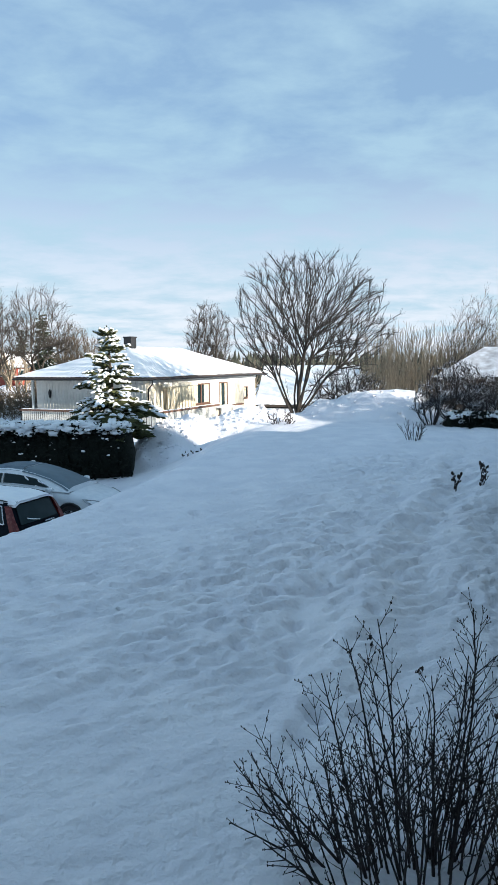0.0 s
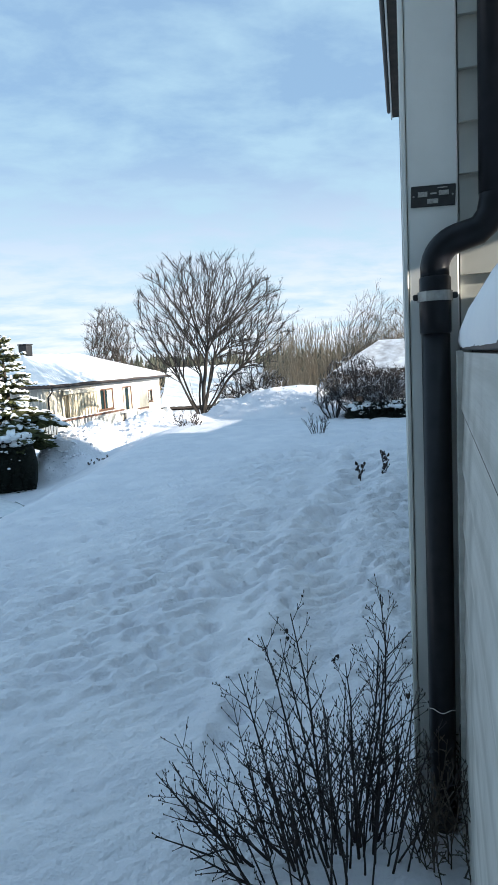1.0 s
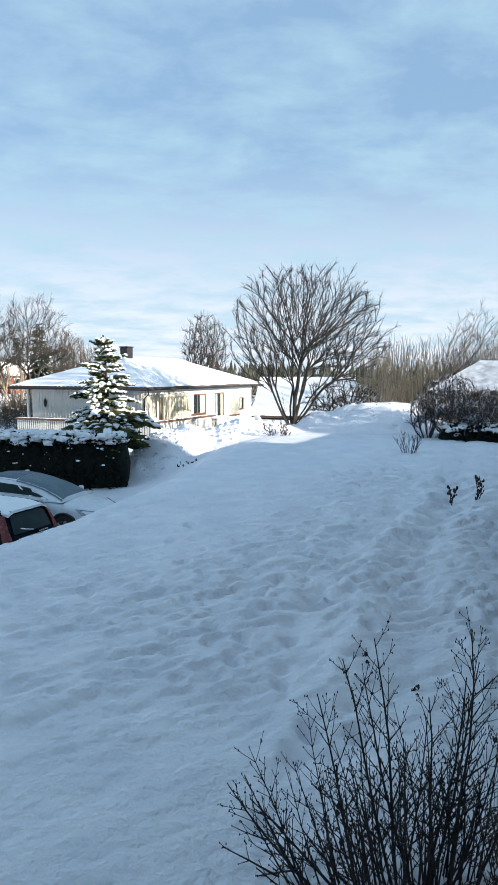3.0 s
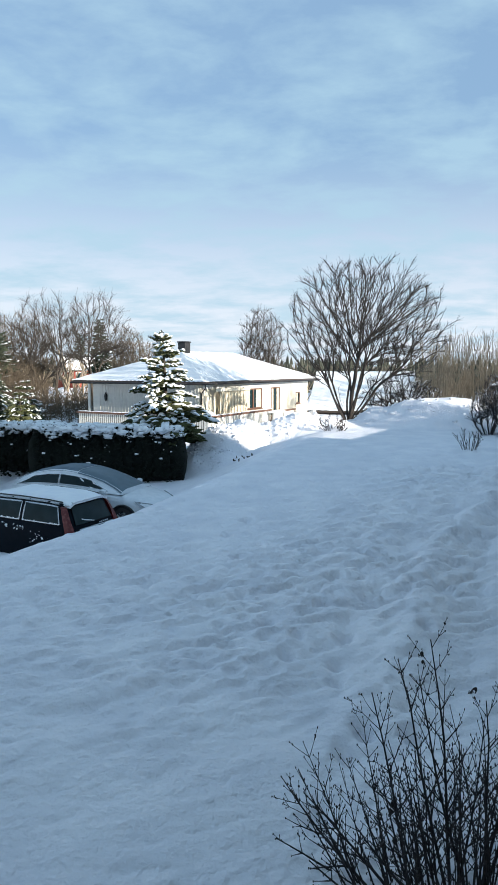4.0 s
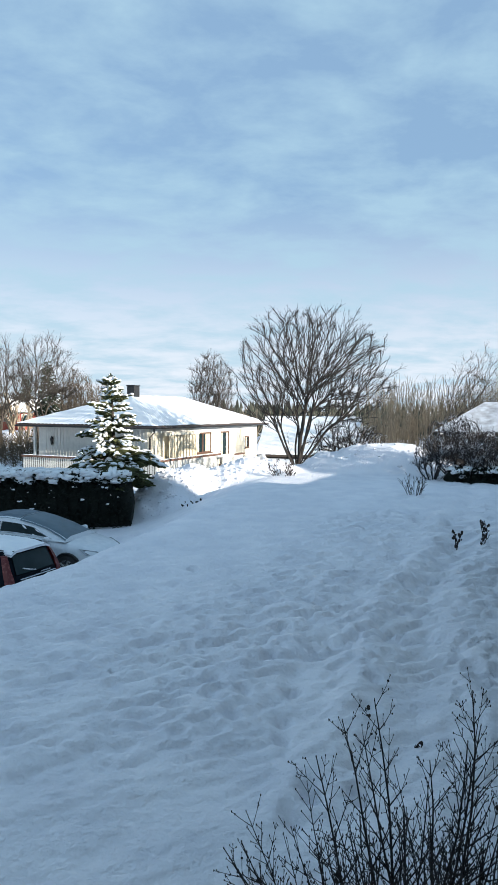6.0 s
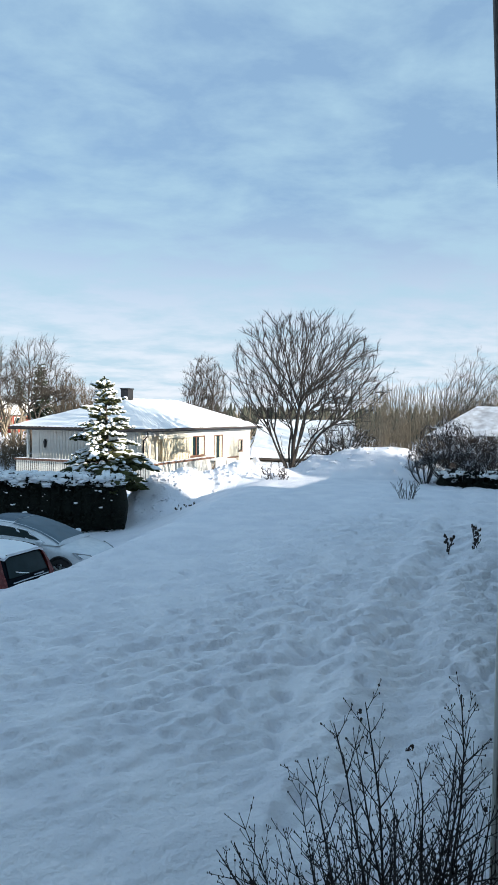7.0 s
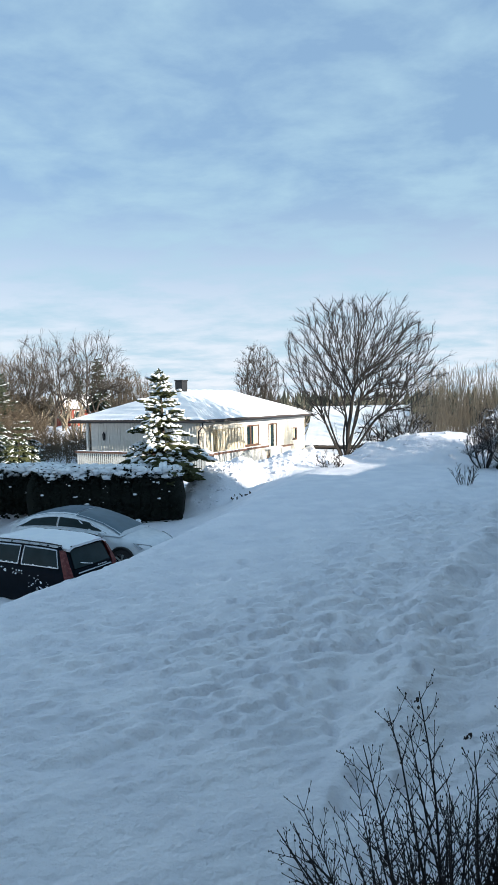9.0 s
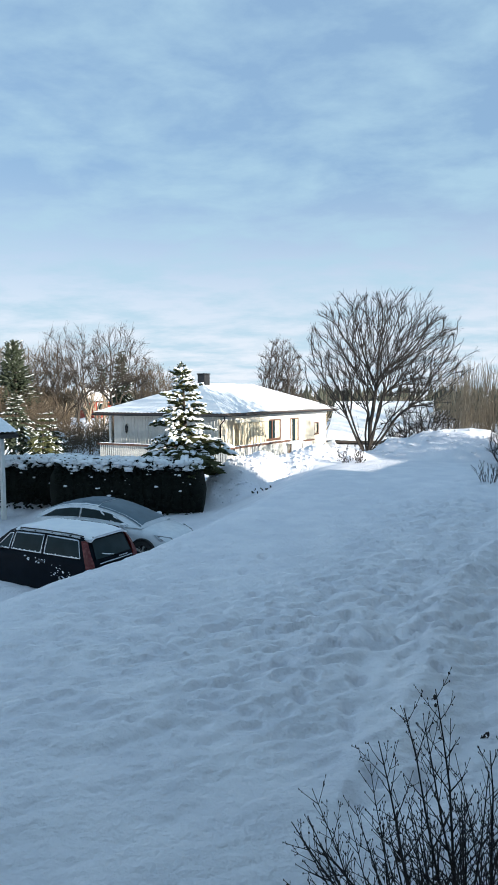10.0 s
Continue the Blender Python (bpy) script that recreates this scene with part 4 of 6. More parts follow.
    for p, q, r, s in (((x0, y1), (x0, y0), ra, ra), ((x0, y0), (x1, y0), ra, rb), ((x1, y0), (x1, y1), rb, rb), ((x1, y1), (x0, y1), rb, ra)):
        ln = math.dist(p, q)
        nc, nrow = int(ln / 0.06), 22
        g = Geo()
        for j in range(nrow + 1):
            v = j / nrow
            for i in range(nc + 1):
                u = i / nc
                ex, ey = p[0] + (q[0] - p[0]) * u, p[1] + (q[1] - p[1]) * u
                rx, ry = r[0] + (s[0] - r[0]) * u, r[1] + (s[1] - r[1]) * u
                # ribs run straight up the slope
                k = u * ln
                if r == s:
                    k = (u - 0.5) * ln * (1 - v)
                rib = abs(math.sin(math.pi * k / 0.30))
                fade = 1.0 if p[0] == q[0] == x0 else 0.55
                zz = ze + 0.10 + (zr - ze - 0.10) * v
                lump = 0.05 * noise.noise(Vector((ex * 0.9, ey * 0.9, v * 4)))
                thin = 0.035 + 0.035 * min(1, v * 5)
                g.v.append((ex + (rx - ex) * v, ey + (ry - ey) * v, zz + thin + fade * 0.038 * rib * (1 - 0.4 * v) + lump * 0.6))
        for j in range(nrow):
            for i in range(nc):
                a = j * (nc + 1) + i
                g.f.append((a, a + 1, a + nc + 2, a + nc + 1))
        part("snow_sheet", g, SNOW_CAP, roof, "ribbed sheet of snow over the tiles", smooth=True)
    part("soffit", Geo().box(x0 + 0.05, y0 + 0.05, ze - 0.05, x1 - 0.05, y1 - 0.05, ze - 0.024), DARK_WOOD, house)
    gut = Geo()
    gut.tube([(x0 - 0.06, y0 - 0.06, ze + 0.02), (x1 + 0.06, y0 - 0.06, ze + 0.02)], 0.045, 8).tube([(x0 - 0.06, y1, ze + 0.02), (x0 - 0.06, y0 - 0.06, ze + 0.02)], 0.045, 8)
    part("gutter", gut, DARK, house, smooth=True)
    part("frieze", Geo().box(0.3, -0.03, ze - 0.30, lx, -0.002, ze - 0.052), WHITE, house, "white frieze board under the eave")
    part("downpipe", Geo().tube([(x0 + 0.1, y0 - 0.06, ze), (x0 + 0.1, y0 - 0.06, ze - 0.25), (0.06, -0.06, ze - 0.55), (0.06, -0.06, -1.8)], 0.04, 8), DARK, house, smooth=True)
    ch = part("chimney", Geo().box(4.3, 3.9, 3.2, 4.9, 4.5, 4.22, 0.02), DARK, house, "black sheet-metal chimney")
    part("chimney_cap", Geo().box(4.26, 3.86, 4.22, 4.94, 4.54, 4.30, 0.015), DARK, ch)
    # wall lantern
    part("lantern", Geo().tube([(-0.08, 7.0, 0.45), (-0.08, 7.0, 0.55), (-0.08, 7.0, 0.85), (-0.08, 7.0, 1.02)], [0.02, 0.08, 0.11, 0.01], 6), DARK, house, "dark wall lantern")
    return house


def balcony():
    m = Matrix.Translation((-2.62, 36.68, 0)) @ pose(0, 0, 0, 0, 0, 61)
    bal = thing("balcony", m, "boarded balcony with a brown snow-topped rail round the bungalow", "balcony")
    part("skirt", Geo().box(-1.46, -1.44, -1.9, -1.42, 7.95, -0.25).box(-1.42, -1.46, -1.9, 6.0, -1.42, -0.25), DARK_WOOD, bal)
    part("deck", Geo().box(-1.5, -1.5, -1.2, 0.0, 8.0, -1.08).box(0.0, -1.5, -1.2, 10.9, -0.02, -1.08), BROWN, bal)
    bd = mesh_of("rail_board", Geo().box(-0.055, -0.012, -1.32, 0.055, 0.012, -0.22, 0.003), GREY_BOARD)
    for i in range(60):
        b = new("rail_board", bd)
        b.parent, b.location, b.rotation_euler = bal, (-1.5, -1.45 + i * 0.158, 0), (0, 0, radians(90))
    for i in range(47):
        b = new("rail_board", bd)
        b.parent, b.location = bal, (-1.4 + i * 0.158, -1.5, 0)
    for i in range(22):
        b = new("rail_board", bd)
        b.parent, b.location = bal, (7.4 + i * 0.158, -1.0, -0.25)
    part("top_rail", Geo().box(-1.60, -1.6, -0.22, -1.40, 8.05, -0.10, 0.01), BROWN, bal)
    part("top_rail", Geo().box(-1.40, -1.6, -0.22, 6.1, -1.40, -0.10, 0.01), BROWN, bal)
    part("top_rail", Geo().box(7.3, -1.1, -0.45, 11.0, -0.9, -0.35, 0.01), BROWN, bal)
    g = Geo()
    rn = random.Random(5)
    for i in range(29):
        q = rn.uniform(0.08, 0.14)
        g.blob((-1.5, -1.5 + i * 0.33, -0.10), 0.09, 0.24, q * 0.35, i, 4, 7, 0.2)
        if i < 24:
            g.blob((-1.4 + i * 0.33, -1.5, -0.10), 0.24, 0.09, q * 0.35, i + 50, 4, 7, 0.2)
    part("rail_snow", g, SNOW_CAP, bal, smooth=True)
    return bal


def garden_table():
    m = Matrix.Translation((-2.62, 36.68, 0)) @ pose(0, 0, 0, 0, 0, 61)
    tab = thing("garden_table", m @ Matrix.Translation((6.5, -1.55, -1.08)), "white painted wooden table on the balcony edge with snow", "table")
    part("tabletop", Geo().box(-0.9, -0.45, 0.72, 1.0, 0.45, 0.78, 0.01), WHITE, tab)
    for px in (-0.75, 0.85):
        for py in (-0.36, 0.36):
            part("leg", Geo().box(px - 0.06, py - 0.04, -0.2, px + 0.06, py + 0.04, 0.72, 0.005), WHITE, tab)
    g = Geo()
    for i in range(7):
        g.blob((-0.75 + i * 0.27, 0, 0.79), 0.24, 0.42, 0.07, i, 4, 8, 0.15)
    part("snow", g, SNOW_CAP, tab, smooth=True)
    return tab


neighbour()
balcony()
garden_table()


def snow_roof_house(name, m, lx, ly, z0, ze, zr, ov, hip0, hip1, wall, label):
    """A small house: walls, eaves, roof with its sheet of snow; the ridge runs along x."""
    house = thing(name, m, label, "house")
    part("wall", Geo().box(0, 0, z0, lx, ly, ze), wall, house)
    x0, x1, y0, y1 = -ov, lx + ov, -ov, ly + ov
    mid = (y0 + y1) / 2
    def shell(up):
        return [(x0, y0, ze + up), (x1, y0, ze + up), (x1, y1, ze + up), (x0, y1, ze + up), (x0 + hip0, mid, zr + up), (x1 - hip1, mid, zr + up)]
    g = Geo().add(shell(0) + shell(0.12), [(0, 1, 7, 6), (1, 2, 8, 7), (2, 3, 9, 8), (3, 0, 6, 9), (6, 7, 11, 10), (7, 8, 11), (8, 9, 10, 11), (9, 6, 10), (3, 2, 1, 0)])
    roof = part("roof", g, DARK_WOOD, house)
    n, mrow = 40, 14
    s = Geo()
    for sgn, ya in ((0, y0), (1, y1)):
        o = len(s.v)
        for j in range(mrow + 1):
            v = j / mrow
            for i in range(n + 1):
                u = i / n
                ex = x0 + (x1 - x0) * u
                rx = (x0 + hip0) + (x1 - hip1 - x0 - hip0) * u
                rib = 0.03 * abs(math.sin(math.pi * ex / 0.33))
                s.v.append((ex + (rx - ex) * v, ya + (mid - ya) * v, ze + 0.12 + (zr - ze) * v + 0.05 + rib + 0.03 * noise.noise(Vector((ex, v * 3, sgn)))))
        for j in range(mrow):
            for i in range(n):
                a = o + j * (n + 1) + i
                q = (a, a + 1, a + n + 2, a + n + 1)
                s.f.append(q if sgn == 0 else q[::-1])
    part("snow_sheet", s, SNOW_CAP, roof, "sheet of snow over the roof", smooth=True)
    return house, roof


# long low house behind the bare tree
AX = pose(0, 0, 0, 0, 0, -30)
h2, r2 = snow_roof_house("long_house", Matrix.Translation((5.76, 51.9, 0)) @ pose(0, 0, 0, 0, 0, -14), 7.2, 10.1, -3.14, -1.04, 2.08, 0.6, 0, 0, DARK_WOOD, "low house with a snowy tiled roof behind the bare tree")
part("verge_board", Geo().add([(7.82, -0.74, -1.10), (7.82, 5.05, 2.09), (7.82, 5.05, 2.40), (7.82, -0.74, -0.79), (7.89, -0.74, -1.10), (7.89, 5.05, 2.09), (7.89, 5.05, 2.40), (7.89, -0.74, -0.79)],
     [(3, 2, 1, 0), (4, 5, 6, 7), (0, 1, 5, 4), (2, 3, 7, 6), (0, 4, 7, 3), (1, 2, 6, 5)]), WHITE, h2, "white verge board")
part("corner_post", Geo().box(7.08, -0.06, -3.0, 7.24, 0.10, -1.04, 0.01), WHITE, h2)
part("door_leaf", Geo().box(1.4, -0.06, -3.0, 4.3, -0.01, -1.1, 0.01), DARK, h2)
# house beside the birches
h3, r3 = snow_roof_house("brown_house", Matrix.Translation((12.95, 31.75, 0)) @ AX, 11.0, 5.2, -1.8, 1.50, 3.05, 0.55, 2.2, 2.2, DARK_WOOD, "dark brown house with a snowy hipped roof behind shrubs")
# this roof lies in shade: the darkening comes from the snow's colour
r3.children[0].data.materials[0] = THIN_SHADED_SNOW
# far red cottage
h4, r4 = snow_roof_house("red_cottage", Matrix.Translation((-31.9, 115.9, 0.45)) @ pose(0, 0, 0, 0, 0, 48), 6.4, 4.0, -4.0, 1.6, 4.0, 0.5, 0, 0, RED_WALL, "red wooden cottage with white corners and a snowy roof")
part("gable", Geo().add([(-0.02, 0, 1.6), (-0.02, 4.0, 1.6), (-0.02, 2.0, 3.7), (0.2, 0, 1.6), (0.2, 4, 1.6), (0.2, 2, 3.7)], [(0, 2, 1), (3, 4, 5), (0, 3, 5, 2), (1, 2, 5, 4)]), RED_WALL, h4)
part("verge_board", Geo().tube([(-0.52, -0.5, 1.45), (-0.52, 2.0, 4.05), (-0.52, 4.5, 1.45)], 0.14, 4), WHITE, h4)
for px, py in ((-0.06, 0.7), (-0.06, 2.5)):
    w = new("window")
    w.parent, w.location = h4, (px, py, 0.2)
    part("frame", Geo().box(-0.05, -0.12, -0.12, 0.02, 0.92, 1.22), WHITE, w)
    part("pane", Geo().box(-0.09, 0.03, 0.03, -0.055, 0.77, 1.07), GLASS, w)
w = new("window")
w.parent, w.location = h4, (1.4, -0.06, 0.2)
part("frame", Geo().box(-0.12, -0.05, -0.12, 1.1, 0.02, 1.2), WHITE, w)
part("pane", Geo().box(0.03, -0.09, 0.03, 0.95, -0.055, 1.05), GLASS, w)


def carport():
    cp = thing("carport", Matrix.Translation((-8.75, 22.2, 0)) @ pose(0, 0, 0, 0, 0, -30), "small carport with a snowy sheet roof on a white post", "carport")
    y0, y1 = -4.6, 0.0
    ring = [(0, 1.28), (0, 1.42), (-2.6, 2.75), (-5.2, 1.42), (-5.2, 1.28), (-2.6, 2.6)]
    g = Geo().add([(px, yy, pz) for yy in (y0, y1) for px, pz in ring], [(i, (i + 1) % 6, 6 + (i + 1) % 6, 6 + i) for i in range(6)] + [(0, 5, 2, 1), (5, 4, 3, 2), (7, 8, 11, 6), (8, 9, 10, 11)])
    roof = part("roof", g, DARK, cp)
    s = Geo()
    nn = 90
    for px, pz in ((0.02, 1.43), (-2.6, 2.77), (-5.22, 1.43)):
        for i in range(nn + 1):
            s.v.append((px, y0 + (y1 + 0.03 - y0) * i / nn, pz + 0.05 + 0.05 * abs(math.sin(math.pi * i * 4.6 / nn / 0.2))))
    for k in (0, 1):
        s.f += [(k * (nn + 1) + i, k * (nn + 1) + i + 1, (k + 1) * (nn + 1) + i + 1, (k + 1) * (nn + 1) + i) for i in range(nn)]
    part("snow_sheet", s, SNOW_CAP, roof, "ribbed snow on the sheet roof", smooth=True)
    for px, py in ((-0.55, -0.3), (-4.9, -0.3), (-0.55, -4.2), (-4.9, -4.2)):
        part("post", Geo().box(px - 0.07, py - 0.07, -2.4, px + 0.07, py + 0.07, 1.6, 0.01), WHITE, cp, "white post")
    return cp


carport()


# ---- cars (x forward, y to the car's left) ----
def lerp(a, b, t):
    return a + (b - a) * t


class Shell:
    """The lower body and the cabin of a car, as lofts over stations along x."""

    def __init__(self, lower, cabin):
        self.lower, self.cabin = lower, cabin

    def lower_mesh(self):
        g, n = Geo(), 0
        for x, zb, zs, zt, w, wt in self.lower:
            half = [(w * 0.86, zb), (w * 0.97, zb + 0.10), (w, lerp(zb, zs, 0.45)), (w * 0.985, lerp(zb, zs, 0.8)), (w * 0.95, zs), (wt, zt), (wt * 0.5, zt + 0.022), (0, zt + 0.03)]
            ring = half + [(-y, z) for y, z in half[-2::-1]]
            n = len(ring)
            g.v += [(x, y, z) for y, z in ring]
        m = len(self.lower)
        for i in range(m - 1):
            for k in range(n):
                k2 = (k + 1) % n
                g.f.append((i * n + k, i * n + k2, (i + 1) * n + k2, (i + 1) * n + k))
        g.f += [tuple(range(n - 1, -1, -1)), tuple(range((m - 1) * n, m * n))]
        return g

    def cabin_mesh(self):
        g, n = Geo(), 0
        for x, zb, zr, wb, wr in self.cabin:
            half = [(wb, zb), (lerp(wb, wr, 0.5) + 0.012, lerp(zb, zr - 0.07, 0.5)), (wr, zr - 0.07), (wr - 0.05, zr - 0.022), (wr - 0.16, zr), (wr * 0.4, zr + 0.022), (0, zr + 0.028)]
            ring = half + [(-y, z) for y, z in half[-2::-1]]
            n = len(ring)
            g.v += [(x, y, z) for y, z in ring]
        m = len(self.cabin)
        for i in range(m - 1):
            for k in range(n - 1):
                g.f.append((i * n + k, i * n + k + 1, (i + 1) * n + k + 1, (i + 1) * n + k))
        g.f += [tuple(range(n - 1, -1, -1)), tuple(range((m - 1) * n, m * n))]
        return g

    def at(self, x):
        c = self.cabin
        up = c[0][0] < c[-1][0]
        cc = c if up else c[::-1]
        for a, b in zip(cc, cc[1:]):
            if a[0] <= x <= b[0]:
                t = (x - a[0]) / (b[0] - a[0] + 1e-9)
                return [lerp(p, q, t) for p, q in zip(a, b)]
        return list(cc[0] if x < cc[0][0] else cc[-1])

    def side(self, x, t, sgn, out=0.006):
        _, zb, zr, wb, wr = self.at(x)
        z = lerp(zb, zr - 0.07, t)
        y = lerp(wb, wr, t) + 0.012 * (1 - abs(2 * t - 1))
        return (x, sgn * (y + out), z)

    def side_glass(self, xa0, xa1, xb0, xb1, t0, t1, sgn, n=8):
        """A side pane: xa0, xa1 are its ends along the belt, xb0, xb1 along the roof."""
        g = Geo()
        for lay in (0.005, -0.03):
            for j in range(4):
                t = lerp(t0, t1, j / 3)
                for i in range(n + 1):
                    g.v.append(self.side(lerp(lerp(xa0, xa1, i / n), lerp(xb0, xb1, i / n), j / 3), t, sgn, lay))
        k = n + 1
        for j in range(3):
            for i in range(n):
                a = j * k + i
                g.f.append((a, a + 1, a + k + 1, a + k) if sgn < 0 else (a, a + k, a + k + 1, a + 1))
        edge = [self.side(lerp(xa0, xa1, i / n), t0, sgn) for i in range(n + 1)] + [self.side(lerp(xa1, xb1, j / 3), lerp(t0, t1, j / 3), sgn) for j in (1, 2, 3)]
        edge += [self.side(lerp(xb1, xb0, i / n), t1, sgn) for i in range(1, n + 1)] + [self.side(lerp(xb0, xa0, j / 3), lerp(t1, t0, j / 3), sgn) for j in (1, 2, 3)]
        return g, edge


def wheel(parent, x, y, r, sgn):
    tyre = part("tyre", Geo().tube([(x, y - 0.11, r), (x, y - 0.095, r), (x, y + 0.095, r), (x, y + 0.11, r)], [r - 0.03, r, r, r - 0.03], 24), TYRE, parent)
    part("rim", Geo().disc((x, y + sgn * 0.10, r), (0, 1, 0), r * 0.66, 0.04, 20), CHROME, tyre)
    for k in range(5):
        a = 2 * math.pi * k / 5
        g = Geo().tube([(x, y + sgn * 0.128, r), (x + math.cos(a) * r * 0.62, y + sgn * 0.125, r + math.sin(a) * r * 0.62)], 0.025, 5)
        part("spoke", g, STEEL, tyre)


def quad_pane(corners, n=10, out=Vector((0, 0, 0)), bow=0.0, axis=Vector((1, 0, 0))):
    """A bowed pane from four corners: lower left, lower right, upper right, upper left."""
    a, b, c, d = (Vector(p) for p in corners)
    g = Geo()
    for j in range(n + 1):
        for i in range(n + 1):
            u, v = i / n, j / n
            p = a.lerp(b, u).lerp(d.lerp(c, u), v) + out + axis * (bow * (1 - (2 * u - 1) ** 2))
            g.v.append(tuple(p))
    for j in range(n):
        for i in range(n):
            q = j * (n + 1) + i
            g.f.append((q, q + 1, q + n + 2, q + n + 1))
    return g


def wagon():
    x, y = -5.844, 16.60
    car = thing("estate_car", Matrix.Translation((x, y, -2.246)) @ pose(0, 0, 0, 0, 0, 152.2), "dark estate car with snow on its roof parked below the bank", "car")
    lower = [(-2.36, 0.42, 0.80, 0.86, 0.72, 0.60), (-2.30, 0.2, 0.88, 0.96, 0.84, 0.70), (-2.1, 0.16, 0.94, 1.00, 0.90, 0.78), (-1.2, 0.0, 0.95, 1.00, 0.93, 0.80), (0.3, 0.0, 0.94, 0.99, 0.93, 0.80),
             (1.0, 0.0, 0.92, 0.98, 0.92, 0.78), (1.6, 0.0, 0.84, 0.93, 0.90, 0.74), (2.15, 0.32, 0.74, 0.84, 0.84, 0.66), (2.36, 0.40, 0.66, 0.74, 0.70, 0.55)]
    cabin = [(-2.28, 0.96, 1.04, 0.80, 0.72), (-2.10, 0.97, 1.40, 0.82, 0.68), (-2.00, 0.97, 1.50, 0.83, 0.68), (-1.6, 0.97, 1.535, 0.845, 0.70), (-0.6, 0.97, 1.55, 0.86, 0.71), (0.3, 0.97, 1.53, 0.86, 0.70), (0.72, 0.97, 1.44, 0.85, 0.66), (1.30, 0.96, 1.06, 0.82, 0.70), (1.42, 0.95, 0.99, 0.80, 0.72)]
    sh = Shell(lower, cabin)
    body = part("body", sh.lower_mesh(), CAR_DARK, car, smooth=True)
    part("cabin", sh.cabin_mesh(), CAR_DARK, car, smooth=True)
    for sgn in (1, -1):
        for a0, a1, b0, b1 in ((-1.98, -0.78, -1.84, -0.80), (-0.66, 0.42, -0.68, 0.36), (0.52, 1.10, 0.46, 0.62)):
            g, edge = sh.side_glass(a0, a1, b0, b1, 0.08, 0.93, sgn)
            pane = part("side_window", g, GLASS, car, "dark side window with frost along the sill", smooth=True)
            part("trim", Geo().tube(edge + edge[:1], 0.020, 6), CHROME, pane)
            ledge = Geo()
            rn = random.Random(int(a0 * 100))
            for i in range(60):
                t = rn.random()
                p = sh.side(lerp(a0, a1, t), 0.075 + 0.05 * rn.random() ** 2, sgn, 0.010)
                q = rn.uniform(0.006, 0.018)
                ledge.blob(p, q * 2.0, q * 0.6, q, i, 3, 6, 0.3)
            tagged(part("frost", ledge, SNOW_CAP, pane), kind="stuff")
        rail = [sh.side(-1.95 + 0.22 * i, 1.0, sgn, -0.03) for i in range(11)]
        part("roof_rail", Geo().tube([(px, py, pz + 0.085) for px, py, pz in rail], 0.017, 6), DARK, car)
        wheel(car, -1.42, sgn * 0.80, 0.32, sgn)
        wheel(car, 1.42, sgn * 0.80, 0.32, sgn)
        # tall tail lamp on the rear pillar
        lamp = Geo()
        prof = [(-2.37, 0.70, 0.71, 0.885), (-2.335, 0.90, 0.73, 0.895), (-2.245, 1.12, 0.745, 0.850), (-2.16, 1.30, 0.715, 0.790), (-2.09, 1.42, 0.690, 0.742)]
        for px, pz, ya, yb in prof:
            lamp.v += [(px - 0.012, sgn * ya, pz), (px + 0.01, sgn * yb, pz), (px + 0.13, sgn * (yb + 0.012), pz), (px + 0.13, sgn * ya, pz)]
        for i in range(len(prof) - 1):
            for k in range(4):
                k2 = (k + 1) % 4
                lamp.f.append((4 * i + k, 4 * i + k2, 4 * i + 4 + k2, 4 * i + 4 + k))
        lamp.f += [(3, 2, 1, 0), tuple(range(4 * len(prof) - 4, 4 * len(prof)))]
        tl = part("tail_lamp", lamp, RED_LENS, car, "tall red tail lamp dusted with frost")
        part("reverse_lamp", Geo().box(-2.40, min(sgn * 0.70, sgn * 0.85), 0.70, -2.345, max(sgn * 0.70, sgn * 0.85), 0.80, 0.01), LENS, tl)
        part("door_handle", Geo().box(-0.86, min(sgn * 0.90, sgn * 0.955), 0.80, -0.62, max(sgn * 0.90, sgn * 0.955), 0.835, 0.01), DARK, car)
        part("mirror", Geo().box(0.98, min(sgn * 0.86, sgn * 1.05), 0.96, 1.14, max(sgn * 0.86, sgn * 1.05), 1.10, 0.03), CAR_DARK, car)
    rear = quad_pane([(-2.318, 0.64, 0.98), (-2.318, -0.64, 0.98), (-2.115, -0.57, 1.415), (-2.115, 0.57, 1.415)], 8, Vector((-0.012, 0, 0.004)), -0.035)
    rw = part("rear_window", rear, GLASS, car, "dark rear window", smooth=True)
    part("wiper", Geo().tube([(-2.352, 0.02, 0.99), (-2.335, 0.30, 1.06), (-2.325, 0.42, 1.10)], 0.012, 5), SNOW_CAP, rw)
    part("tailgate", quad_pane([(-2.40, 0.66, 0.60), (-2.40, -0.66, 0.60), (-2.335, -0.66, 0.965), (-2.335, 0.66, 0.965)], 6, Vector((0, 0, 0)), -0.02), CAR_DARK, car, smooth=True)
    part("tailgate_strip", Geo().tube([(-2.415, 0.60, 0.88), (-2.43, 0, 0.885), (-2.415, -0.60, 0.88)], 0.014, 5), CHROME, car)
    bar = Geo()
    for i in range(5):
        bar.box(-2.418, -0.42 + i * 0.07, 0.92, -2.402, -0.37 + i * 0.07, 0.95)
    part("badge", bar, CHROME, car)
    part("bumper", Geo().tube([(-2.34, 0.84, 0.52), (-2.44, 0.60, 0.52), (-2.46, 0, 0.52), (-2.44, -0.60, 0.52), (-2.34, -0.84, 0.52)], 0.12, 8), CAR_DARK, car, smooth=True)
    part("spoiler", Geo().box(-2.19, -0.58, 1.475, -1.96, 0.58, 1.515, 0.015), CAR_DARK, car)
    # snow on the roof, with a broken edge
    g, nx, ny = Geo(), 46, 16
